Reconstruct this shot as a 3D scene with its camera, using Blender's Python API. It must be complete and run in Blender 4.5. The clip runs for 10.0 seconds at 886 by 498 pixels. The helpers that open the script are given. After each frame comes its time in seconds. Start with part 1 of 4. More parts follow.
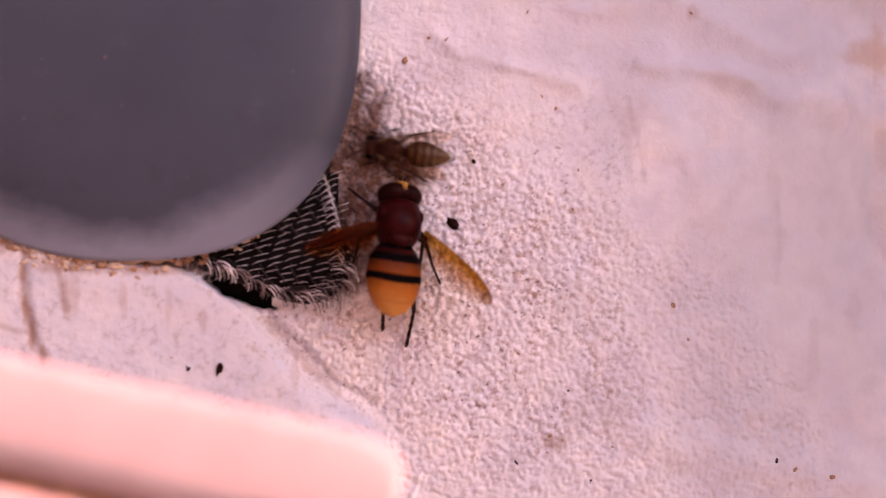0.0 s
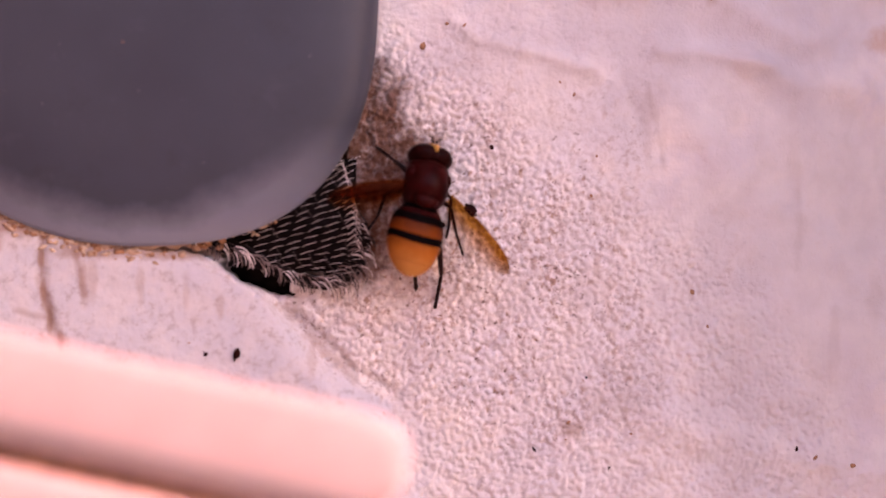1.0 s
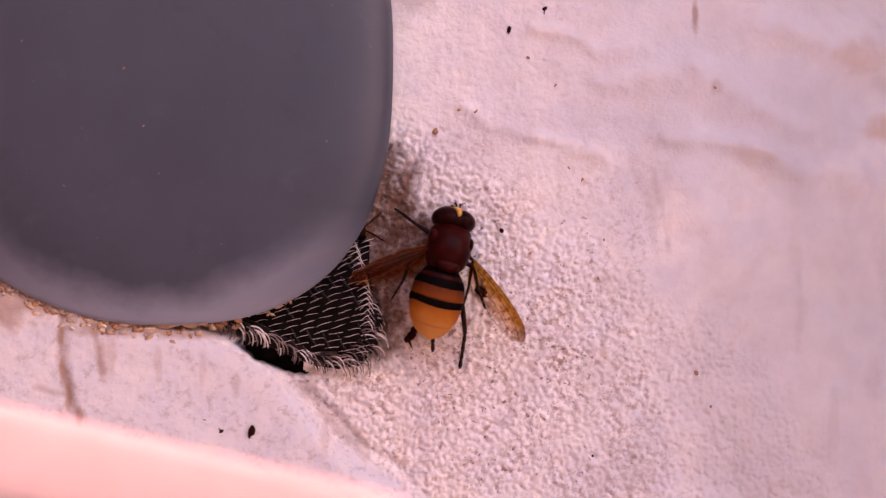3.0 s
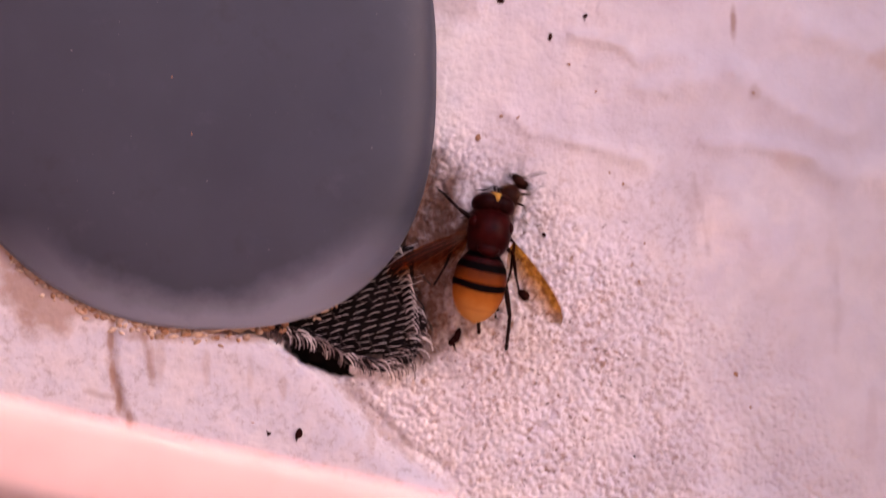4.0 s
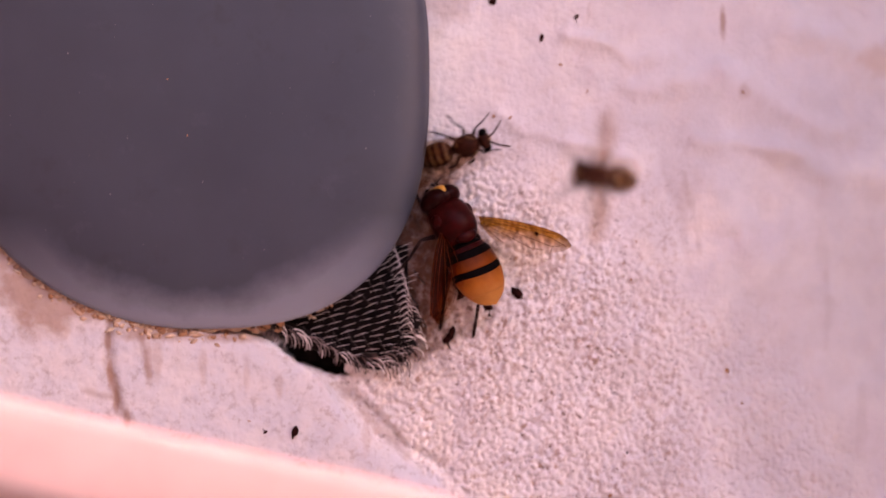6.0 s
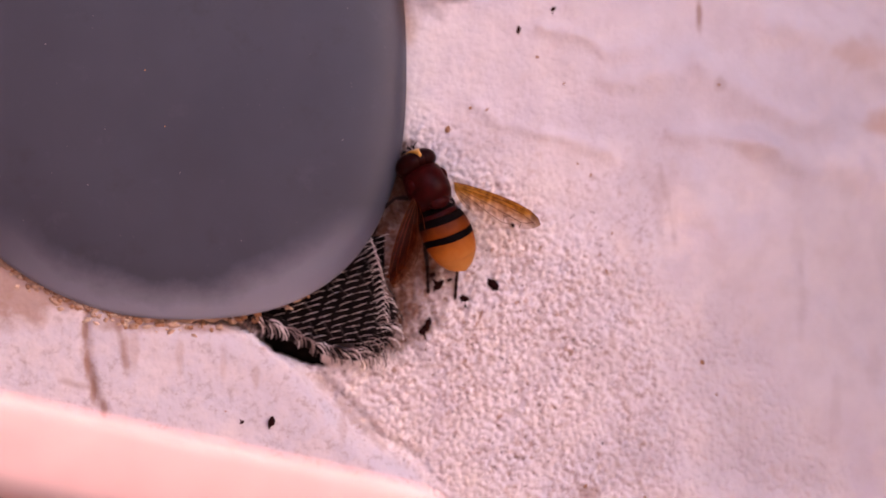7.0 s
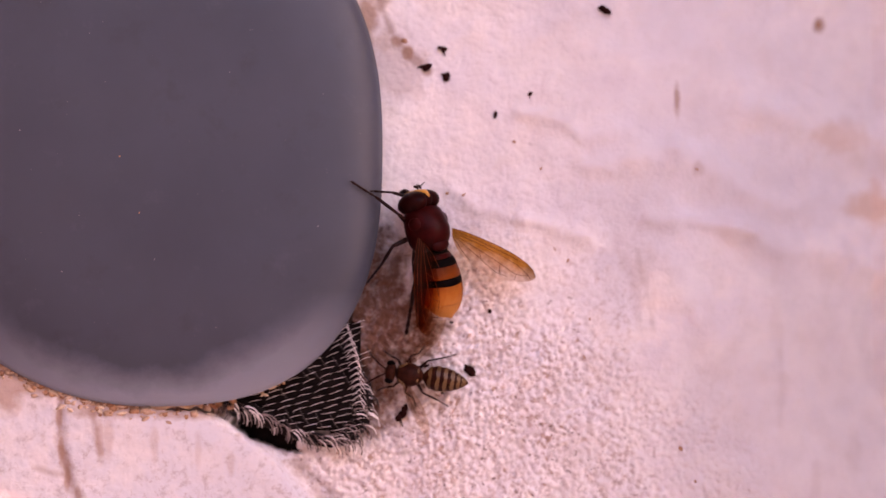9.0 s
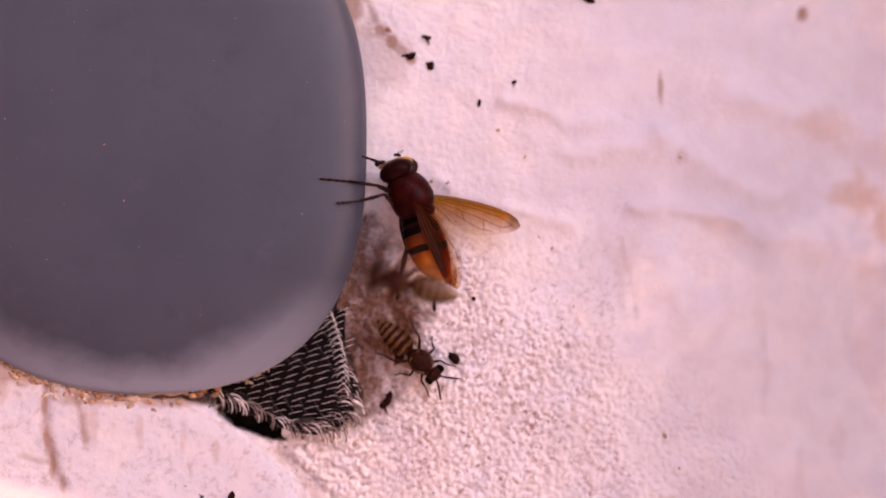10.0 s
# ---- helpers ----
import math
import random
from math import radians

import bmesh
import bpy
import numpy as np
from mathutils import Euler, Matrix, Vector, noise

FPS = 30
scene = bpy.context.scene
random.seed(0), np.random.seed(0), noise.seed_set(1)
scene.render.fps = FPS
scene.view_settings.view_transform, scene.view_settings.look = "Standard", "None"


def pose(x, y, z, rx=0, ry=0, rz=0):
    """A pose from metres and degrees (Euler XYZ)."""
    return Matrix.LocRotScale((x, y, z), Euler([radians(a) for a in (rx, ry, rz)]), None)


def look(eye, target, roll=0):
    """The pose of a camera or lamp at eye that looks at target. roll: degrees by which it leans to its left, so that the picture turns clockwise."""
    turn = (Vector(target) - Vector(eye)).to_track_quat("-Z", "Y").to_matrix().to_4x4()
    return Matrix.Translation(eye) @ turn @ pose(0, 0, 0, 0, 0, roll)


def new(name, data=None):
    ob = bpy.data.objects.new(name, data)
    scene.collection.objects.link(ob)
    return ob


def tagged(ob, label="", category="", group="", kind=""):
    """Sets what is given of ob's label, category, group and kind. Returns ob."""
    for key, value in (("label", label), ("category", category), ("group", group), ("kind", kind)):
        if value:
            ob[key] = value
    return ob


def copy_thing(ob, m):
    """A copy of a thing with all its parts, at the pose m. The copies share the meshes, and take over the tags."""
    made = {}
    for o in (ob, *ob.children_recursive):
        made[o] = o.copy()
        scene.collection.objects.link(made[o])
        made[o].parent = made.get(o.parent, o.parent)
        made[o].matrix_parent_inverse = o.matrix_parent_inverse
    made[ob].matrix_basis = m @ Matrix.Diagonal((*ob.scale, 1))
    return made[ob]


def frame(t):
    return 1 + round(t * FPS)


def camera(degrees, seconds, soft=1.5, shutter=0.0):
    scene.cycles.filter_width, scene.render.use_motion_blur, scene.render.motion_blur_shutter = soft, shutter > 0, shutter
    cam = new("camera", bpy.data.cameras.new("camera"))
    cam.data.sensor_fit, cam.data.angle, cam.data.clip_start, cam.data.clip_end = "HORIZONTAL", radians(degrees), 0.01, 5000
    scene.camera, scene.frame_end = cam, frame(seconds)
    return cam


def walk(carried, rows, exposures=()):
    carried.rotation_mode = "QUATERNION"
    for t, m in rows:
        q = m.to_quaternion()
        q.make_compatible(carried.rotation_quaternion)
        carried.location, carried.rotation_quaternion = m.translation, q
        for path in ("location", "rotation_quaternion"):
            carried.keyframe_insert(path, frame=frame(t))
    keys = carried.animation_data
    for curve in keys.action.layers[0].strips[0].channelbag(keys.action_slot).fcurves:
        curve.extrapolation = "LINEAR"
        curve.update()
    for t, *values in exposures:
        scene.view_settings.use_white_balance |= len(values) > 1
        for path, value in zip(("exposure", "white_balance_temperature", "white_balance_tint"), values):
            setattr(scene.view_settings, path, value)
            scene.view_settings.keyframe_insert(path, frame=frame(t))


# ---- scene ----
MM = 0.001
BASE = 0.4          # height of the middle of the place above the ground
EYE = 0.4446        # the camera's first distance from the wall

# time, eye offset in mm (right, away from the start towards the wall, up), yaw, pitch, roll in degrees
CAMERA_ROWS = [
    (0, 0.01, 0.01, -0.01, -0, 0, 0),
    (0.5, 5.51, 0.15, -4.34, 1.066, 0.364, 0.13),
    (1, 7.26, 1.07, -5.56, 1.344, 0.399, 0.09),
    (1.4, 6.52, 1.28, -3.83, 1.22, 0.435, -0.01),
    (1.5, 6.44, 2.94, -3.62, 1.354, 0.657, -0.32),
    (1.6, 6.11, 1.98, -3.52, 1.629, 1.402, 0),
    (1.8, 5.67, 0.1, -3.43, 1.542, 1.742, 0),
    (2, 5.42, -1.78, -3.47, 1.52, 1.553, 0.21),
    (2.5, 3.89, -1.29, -1.18, 1.405, 1.027, 0.23),
    (2.7, 2.03, -4.13, -0.99, 0.637, 1.528, 0.41),
    (3.8, -5.57, -18.81, 0.05, 0.492, 1.715, 0.5),
    (3.9, -5.91, -17.96, 0.48, 0.68, 1.628, -0),
    (4, -6.35, -17.24, 0.91, 0.838, 1.481, 0.21),
    (4.1, -6.21, -16.61, 1.39, 0.763, 0.888, 0.14),
    (4.2, -6.19, -15.61, 1.89, 0.582, 0.521, -0.08),
    (4.3, -6.27, -14.95, 2.42, 0.164, 0.705, -0.12),
    (4.4, -6.47, -15.74, 2.99, -0.667, 0.902, -0.19),
    (4.5, -6.78, -17.4, 3.62, -1.108, 1.356, 0.5),
    (4.6, -6.43, -18.06, 3.2, -1.804, 1.193, 0.18),
    (4.7, -6.2, -17.39, 2.85, -2.511, 0.911, 0.2),
    (4.8, -6.08, -17.17, 2.56, -2.629, 0.861, -0.02),
    (4.9, -6.08, -18.29, 2.31, -2.593, 0.831, -0.23),
    (5, -6.18, -21.91, 2.09, -2.534, 0.882, 0.03),
    (5.1, -6.24, -20.57, 1.78, -2.557, 0.835, -0),
    (5.2, -6.41, -19.38, 1.49, -2.54, 0.826, -0.02),
    (5.3, -6.7, -20.16, 1.24, -2.478, 0.914, -0.39),
    (5.4, -7.1, -20.51, 0.97, -2.176, 1.17, -0.5),
    (5.5, -7.91, -22.45, 0.61, -0.828, 1.708, -0.5),
    (5.6, -7.29, -20.41, 0.68, 0.56, 1.849, -0.5),
    (5.7, -6.94, -20.71, 0.71, 1.055, 1.758, 0.08),
    (5.8, -6.72, -20.95, 0.75, 0.953, 1.45, 0),
    (5.9, -6.61, -21.35, 0.8, 0.928, 1.405, 0),
    (6, -6.62, -21.89, 0.87, 0.651, 1.449, -0.08),
    (6.1, -6.36, -23.2, 1.02, 0.731, 1.672, 0),
    (6.2, -6.21, -24.67, 1.19, 0.8, 1.666, 0.16),
    (7.3, -5.74, -23.31, 3.25, 0.126, 0.819, 0),
    (7.4, -5.79, -23.36, 3.5, 0.119, 0.789, 0),
    (7.5, -5.95, -23.56, 3.8, -0.05, 0.75, 0.09),
    (7.6, -5.48, -22.72, 4.04, -0.115, 0.594, 0),
    (7.7, -5.11, -22.04, 4.35, -0.096, 0.415, 0),
    (7.8, -4.82, -21.52, 4.73, -0.061, 0.213, 0),
    (7.9, -4.62, -21.14, 5.2, -0.166, 0.052, 0),
    (8, -4.5, -20.92, 5.75, -0.262, 0.157, -0.13),
    (8.1, -4.47, -20.34, 5.78, -0.291, 0.599, 0),
    (8.2, -4.52, -19.91, 5.91, -0.182, 0.686, 0),
    (8.3, -4.64, -19.62, 6.14, -0.228, 1.285, -0),
    (8.4, -4.85, -19.46, 6.48, -0.292, 1.567, -0),
    (8.5, -5.15, -19.45, 6.92, -0.342, 2.236, -0.34),
    (8.6, -4.18, -19.6, 7.14, -0.129, 2.683, 0),
    (8.7, -3.29, -19.9, 7.48, 0.021, 2.641, 0),
    (9, -0.78, -21.21, 8.89, 0.301, 2.225, 0.05),
    (9.5, 2.06, -20.07, 8.42, 0.391, 2.499, 0.12),
    (10, 3.06, -22.47, 5.05, 0.41, 2.415, -0.02),
]


def camera_pose(dx, dy, dz, yaw, pitch, roll):
    eye = Vector((dx * MM, -EYE + dy * MM, BASE + dz * MM))
    a, b = radians(yaw), radians(pitch)
    way = Vector((-math.sin(a) * math.cos(b), math.cos(a) * math.cos(b), math.sin(b)))
    return look(eye, eye + way, roll)


KELVIN, TINT = 8700, 52
cam = camera(20, 10.0, soft=1.25, shutter=0.5)
cam.data.dof.use_dof = True
cam.data.dof.focus_distance = 0.453
cam.data.dof.aperture_fstop = 6.8
walk(cam, [(r[0], camera_pose(*r[1:])) for r in CAMERA_ROWS], exposures=[(t, e + 1.53, KELVIN, TINT) for t, e in ((0, 1.40), (6, 1.40), (8, 1.42), (8.6, 1.44), (9, 1.53), (10, 1.64))])

# ---- light: a low sun that reaches the rail past the added blockers, and open sky
SUN_WAY = Vector((0.91, -0.20, 0.36)).normalized()      # towards the sun
world = bpy.data.worlds.new("sky")
scene.world = world
world.use_nodes = True
wn = world.node_tree.nodes
sky = wn.new("ShaderNodeTexSky")
sky.sky_type, sky.sun_disc = "NISHITA", False
sky.sun_elevation = math.asin(SUN_WAY.z)
sky.sun_rotation = math.atan2(SUN_WAY.x, SUN_WAY.y)
wn["Background"].inputs["Strength"].default_value = 0.15
world.node_tree.links.new(sky.outputs["Color"], wn["Background"].inputs["Color"])
sun = new("sun", bpy.data.lights.new("sun", "SUN"))
sun.data.energy, sun.data.angle, sun.data.color = 2.0, radians(0.45), (1.0, 0.42, 0.38)
sun.matrix_world = look(SUN_WAY * 5, (0, 0, 0))


CAP_U, CAP_V, CAP_A, CAP_B, CAP_N = -57.0, 45.0, 42.7, 47.1, 2.65      # the housing's middle, half width and height


# ---- materials
def material(name):
    m = bpy.data.materials.new(name)
    m.use_nodes = True
    nt = m.node_tree
    return m, nt, nt.nodes["Principled BSDF"]


def node(nt, kind, **values):
    n = nt.nodes.new(kind)
    for key, value in values.items():
        n.inputs[key.replace("_", " ")].default_value = value
    return n


def noise_tex(nt, coord, scale, detail=3.0, rough=0.55):
    n = node(nt, "ShaderNodeTexNoise", Scale=scale, Detail=detail, Roughness=rough)
    nt.links.new(coord, n.inputs["Vector"])
    return n.outputs["Fac"]


def ramp(nt, fac, *stops):
    n = nt.nodes.new("ShaderNodeValToRGB")
    while len(n.color_ramp.elements) < len(stops):
        n.color_ramp.elements.new(0.5)
    for e, (at, c) in zip(n.color_ramp.elements, stops):
        e.position = at
        e.color = (c, c, c, 1) if isinstance(c, (int, float)) else (*c, 1)
    nt.links.new(fac, n.inputs["Fac"])
    return n.outputs["Color"]


def mix(nt, fac, a, b, kind="MIX"):
    n = nt.nodes.new("ShaderNodeMix")
    n.data_type, n.blend_type = "RGBA", kind
    for value, slot in ((fac, 0), (a, 6), (b, 7)):
        if isinstance(value, (int, float)):
            n.inputs[slot].default_value = value if slot == 0 else (value, value, value, 1)
        elif isinstance(value, tuple):
            n.inputs[slot].default_value = (*value, 1)
        else:
            nt.links.new(value, n.inputs[slot])
    return n.outputs[2]


def maths(nt, op, a, b=0.0):
    n = nt.nodes.new("ShaderNodeMath")
    n.operation = op
    for value, slot in ((a, 0), (b, 1)):
        if isinstance(value, (int, float)):
            n.inputs[slot].default_value = value
        else:
            nt.links.new(value, n.inputs[slot])
    return n.outputs[0]


def bump(nt, bsdf, height, distance, strength=1.0):
    n = node(nt, "ShaderNodeBump", Strength=strength, Distance=distance)
    nt.links.new(height, n.inputs["Height"])
    nt.links.new(n.outputs["Normal"], bsdf.inputs["Normal"])


def coords(nt):
    return nt.nodes.new("ShaderNodeTexCoord").outputs["Object"]


def blot(nt, co, u, v, ru, rv, wobble):
    """A soft-edged stain or patch of its own shape on the wall, about (u, v) in mm: 1 inside, 0 outside."""
    m = nt.nodes.new("ShaderNodeVectorMath")
    m.operation = "SUBTRACT"
    nt.links.new(co, m.inputs[0])
    m.inputs[1].default_value = (u * MM, 0, v * MM)
    s = nt.nodes.new("ShaderNodeVectorMath")
    s.operation = "MULTIPLY"
    nt.links.new(m.outputs[0], s.inputs[0])
    s.inputs[1].default_value = (1 / (ru * MM), 0, 1 / (rv * MM))
    ln = nt.nodes.new("ShaderNodeVectorMath")
    ln.operation = "LENGTH"
    nt.links.new(s.outputs[0], ln.inputs[0])
    d = maths(nt, "ADD", ln.outputs["Value"], maths(nt, "MULTIPLY", maths(nt, "SUBTRACT", wobble, 0.5), 1.6))
    return ramp(nt, d, (0.45, 1.0), (1.0, 0.0))


def streak(nt, co, points, width, wobble):
    """A thin stained or darkened line through points (u, v) in mm: 1 on it, fading to 0 at its width."""
    near = None
    for (u0, v0), (u1, v1) in zip(points, points[1:]):
        d = Vector(((u1 - u0) * MM, 0, (v1 - v0) * MM))
        rel = nt.nodes.new("ShaderNodeVectorMath")
        rel.operation = "SUBTRACT"
        nt.links.new(co, rel.inputs[0])
        rel.inputs[1].default_value = (u0 * MM, 0, v0 * MM)
        flat = nt.nodes.new("ShaderNodeVectorMath")
        flat.operation = "MULTIPLY"
        nt.links.new(rel.outputs[0], flat.inputs[0])
        flat.inputs[1].default_value = (1, 0, 1)
        dot = nt.nodes.new("ShaderNodeVectorMath")
        dot.operation = "DOT_PRODUCT"
        nt.links.new(flat.outputs[0], dot.inputs[0])
        dot.inputs[1].default_value = d / d.length_squared
        share = maths(nt, "MINIMUM", maths(nt, "MAXIMUM", dot.outputs["Value"], 0.0), 1.0)
        along = nt.nodes.new("ShaderNodeVectorMath")
        along.operation = "SCALE"
        along.inputs[0].default_value = d
        nt.links.new(share, along.inputs["Scale"])
        gap = nt.nodes.new("ShaderNodeVectorMath")
        gap.operation = "DISTANCE"
        nt.links.new(flat.outputs[0], gap.inputs[0])
        nt.links.new(along.outputs[0], gap.inputs[1])
        g = gap.outputs["Value"]
        near = g if near is None else maths(nt, "MINIMUM", near, g)
    far = maths(nt, "ADD", maths(nt, "MULTIPLY", near, 1 / (width * MM)), maths(nt, "MULTIPLY", maths(nt, "SUBTRACT", wobble, 0.5), 2.2))
    return ramp(nt, far, (0.10, 1.0), (1.0, 0.0))


def plaster_material():
    m, nt, b = material("limewashed_plaster")
    co = coords(nt)
    broad = noise_tex(nt, co, 45, 4)
    mid = noise_tex(nt, co, 220, 4)
    lump = nt.nodes.new("ShaderNodeAttribute")
    lump.attribute_name = "mortar"
    fine = noise_tex(nt, co, 1500, 3)
    base = ramp(nt, broad, (0.32, (0.65, 0.61, 0.63)), (0.47, (0.76, 0.71, 0.71)), (0.56, (0.80, 0.73, 0.69)), (0.70, (0.66, 0.59, 0.60)))
    base = mix(nt, ramp(nt, noise_tex(nt, co, 75, 5, 0.65), (0.42, 0.0), (0.62, 0.5)), base, (0.63, 0.585, 0.595))
    base = mix(nt, ramp(nt, noise_tex(nt, co, 130, 4, 0.6), (0.54, 0.0), (0.70, 0.55)), base, (0.82, 0.71, 0.64))
    base = mix(nt, ramp(nt, mid, (0.3, 0.45), (0.55, 0.0)), base, (0.60, 0.52, 0.48))
    # the patch of mortar is greyer, with fine dark grit in it
    grit = ramp(nt, noise_tex(nt, co, 620, 3, 0.7), (0.56, (0.52, 0.515, 0.565)), (0.72, (0.36, 0.31, 0.31)))
    grey = mix(nt, ramp(nt, noise_tex(nt, co, 150, 4, 0.6), (0.42, 0.0), (0.62, 0.8)), grit, (0.60, 0.555, 0.56))
    grey = mix(nt, ramp(nt, noise_tex(nt, co, 520, 4, 0.7), (0.54, 0.0), (0.70, 0.6)), grey, (0.30, 0.25, 0.26))
    base = mix(nt, maths(nt, "MULTIPLY", lump.outputs["Fac"], 0.9), base, grey)
    # rusty grime in small flecks
    fleck = maths(nt, "MULTIPLY", ramp(nt, noise_tex(nt, co, 520, 2, 0.6), (0.60, 0.0), (0.68, 1.0)), ramp(nt, mid, (0.42, 0.0), (0.6, 0.8)))
    rough = blot(nt, co, 0, -6, 50, 44, broad)
    fleck = maths(nt, "MULTIPLY", fleck, maths(nt, "ADD", maths(nt, "MULTIPLY", rough, 0.8), 0.1))
    clean = maths(nt, "SUBTRACT", 1.0, maths(nt, "MULTIPLY", lump.outputs["Fac"], 0.8))
    rough = maths(nt, "MULTIPLY", rough, clean)
    base = mix(nt, maths(nt, "MULTIPLY", fleck, clean), base, (0.36, 0.20, 0.12))
    dark = ramp(nt, noise_tex(nt, co, 800, 2, 0.6), (0.65, 0.0), (0.70, 0.85))
    base = mix(nt, maths(nt, "MULTIPLY", dark, rough), base, (0.16, 0.09, 0.07))
    grime_fine = maths(nt, "MULTIPLY", maths(nt, "MULTIPLY", ramp(nt, noise_tex(nt, co, 1050, 3, 0.65), (0.48, 0.0), (0.62, 0.75)), rough), ramp(nt, noise_tex(nt, co, 110, 3), (0.35, 0.15), (0.6, 1.0)))
    base = mix(nt, grime_fine, base, (0.37, 0.23, 0.18))
    # trodden dirt round the way into the hole, brown runs and patches
    stains = None
    for u, v, ru, rv in ((-17, 19, 11, 15), (-16, 11, 13, 15), (-16, 2, 9, 13), (-18, 14, 9, 22), (-10, 13, 9, 10), (-16, 26, 6, 9)):
        s = blot(nt, co, u, v, ru, rv, mid)
        stains = s if stains is None else maths(nt, "MAXIMUM", stains, s)
    grime = maths(nt, "MULTIPLY", stains, ramp(nt, noise_tex(nt, co, 480, 4, 0.75), (0.36, 0.76), (0.54, 1.0)))
    base = mix(nt, maths(nt, "MULTIPLY", grime, 0.97), base, (0.125, 0.047, 0.024))
    # the wall's fall in brightness to the right and top, painted as grey
    base = mix(nt, maths(nt, "MULTIPLY", blot(nt, co, 64, -8, 40, 52, broad), 0.5), base, (0.52, 0.45, 0.43))
    base = mix(nt, maths(nt, "MULTIPLY", blot(nt, co, 45, 52, 78, 44, broad), 0.5), base, (0.55, 0.505, 0.525))
    rust = None
    for u, v, ru, rv, k in ((-16, 79, 5, 8, 0.85), (-17.4, 70, 3.0, 9, 0.85), (-14.6, 66, 2.6, 3, 0.5), (-11.8, 66, 1.9, 1.6, 0.8), (-9.8, 63.9, 1.3, 1.8, 0.85), (-6.2, 60.2, 1.7, 1.4, 0.7), (-12, 60, 7, 7, 0.3), (75, -11, 2, 8, 0.12), (67, -20, 1.5, 9, 0.1), (36, 16, 1.0, 6, 0.12),  (-56, -9, 1.0, 5, 0.3), (-48, -10, 0.9, 4, 0.25), (-66, -8, 1.0, 6, 0.4), (-42, -13, 0.9, 3, 0.3), (-26, -22, 1.0, 4, 0.3), (-84, 3, 9, 8, 0.7), (-93, 13, 7, 9, 0.7), (-88, 6, 9, 9, 0.75), (-79, 2, 9, 3.6, 0.7), (-64, -2.6, 10, 2.2, 0.6), (-88, 4, 6, 5, 0.6), (-73, 1.2, 9, 2.2, 0.8), (-50, -3.2, 12, 1.8, 0.6), (-73, 0, 1.6, 1.6, 0.9), (-73.6, -4, 0.8, 3, 0.6), (-73.2, -10, 0.7, 3.4, 0.55), (-72, -15, 0.7, 3, 0.55), (-70, -18.4, 0.8, 2.4, 0.5), (-64.5, -7, 1.4, 5, 0.3),
                            (40.7, 55.5, 0.9, 4.5, 0.75), (44.3, 42, 1.6, 1.8, 0.3), (69, 71, 1.6, 2, 0.8), 
                            (33, 20, 1.2, 8, 0.12), (24, -5, 0.8, 4, 0.4), (60, 12, 1.6, 18, 0.06), (20, -34, 3, 2, 0.6)):
        s = maths(nt, "MULTIPLY", blot(nt, co, u, v, ru, rv, mid), k)
        rust = s if rust is None else maths(nt, "MAXIMUM", rust, s)
    base = mix(nt, rust, base, (0.33, 0.19, 0.13))
    for u, v, ru, rv, k in ((80.6, 36.2, 6, 5, 0.6), (85.7, 29.5, 3.6, 4.5, 0.6), (74, 49.3, 8, 3.4, 0.35), (98, 25, 2, 5, 0.5)):
        base = mix(nt, maths(nt, "MULTIPLY", blot(nt, co, u, v, ru, rv, mid), k), base, (0.58, 0.36, 0.23))
    # the last line paints shade into the crevice beside the mortar lump
    for points, width, k in ((LEDGE_CRACK, 1.5, 0.6), (LEDGE_CRACK[2:4] + [(-78, -13.5)], 1.0, 0.4), ([(-67.5, -2), (-66.8, -6), (-66.0, -10.5)], 1.0, 0.5), ([(33, 27), (34.5, 21), (36, 12)], 0.8, 0.18), ([(-15.5, 74), (-12.6, 67.2), (-9.6, 63.6), (-6.0, 60.0)], 1.1, 0.55),
                             ([(91.5, -27), (90.4, -29), (89, -31.5)], 2.4, 0.5), ([(84, -27.5), (88.5, -31), (90.5, -34.5), (91, -40)], 0.5, 0.4), ([(91.5, -27), (97, -28.5)], 0.5, 0.4), ([(60.5, 8), (61.3, 1), (60.2, -6)], 1.2, 0.12), ([(-31, -12.5), (-26.5, -17.6), (-23, -21.5), (-18.6, -25.5)], 1.2, 0.45)):
        base = mix(nt, maths(nt, "MULTIPLY", streak(nt, co, points, width, mid), k), base, (0.25, 0.13, 0.085))
    nt.links.new(base, b.inputs["Base Color"])
    b.inputs["Roughness"].default_value = 0.9
    b.inputs["Specular IOR Level"].default_value = 0.25
    relief = maths(nt, "ADD", maths(nt, "MULTIPLY", fine, 0.35), noise_tex(nt, co, 900, 4, 0.65))
    bump(nt, b, maths(nt, "MULTIPLY", relief, maths(nt, "SUBTRACT", 1.0, maths(nt, "MULTIPLY", lump.outputs["Fac"], 0.6))), 0.0003, 0.9)
    return m


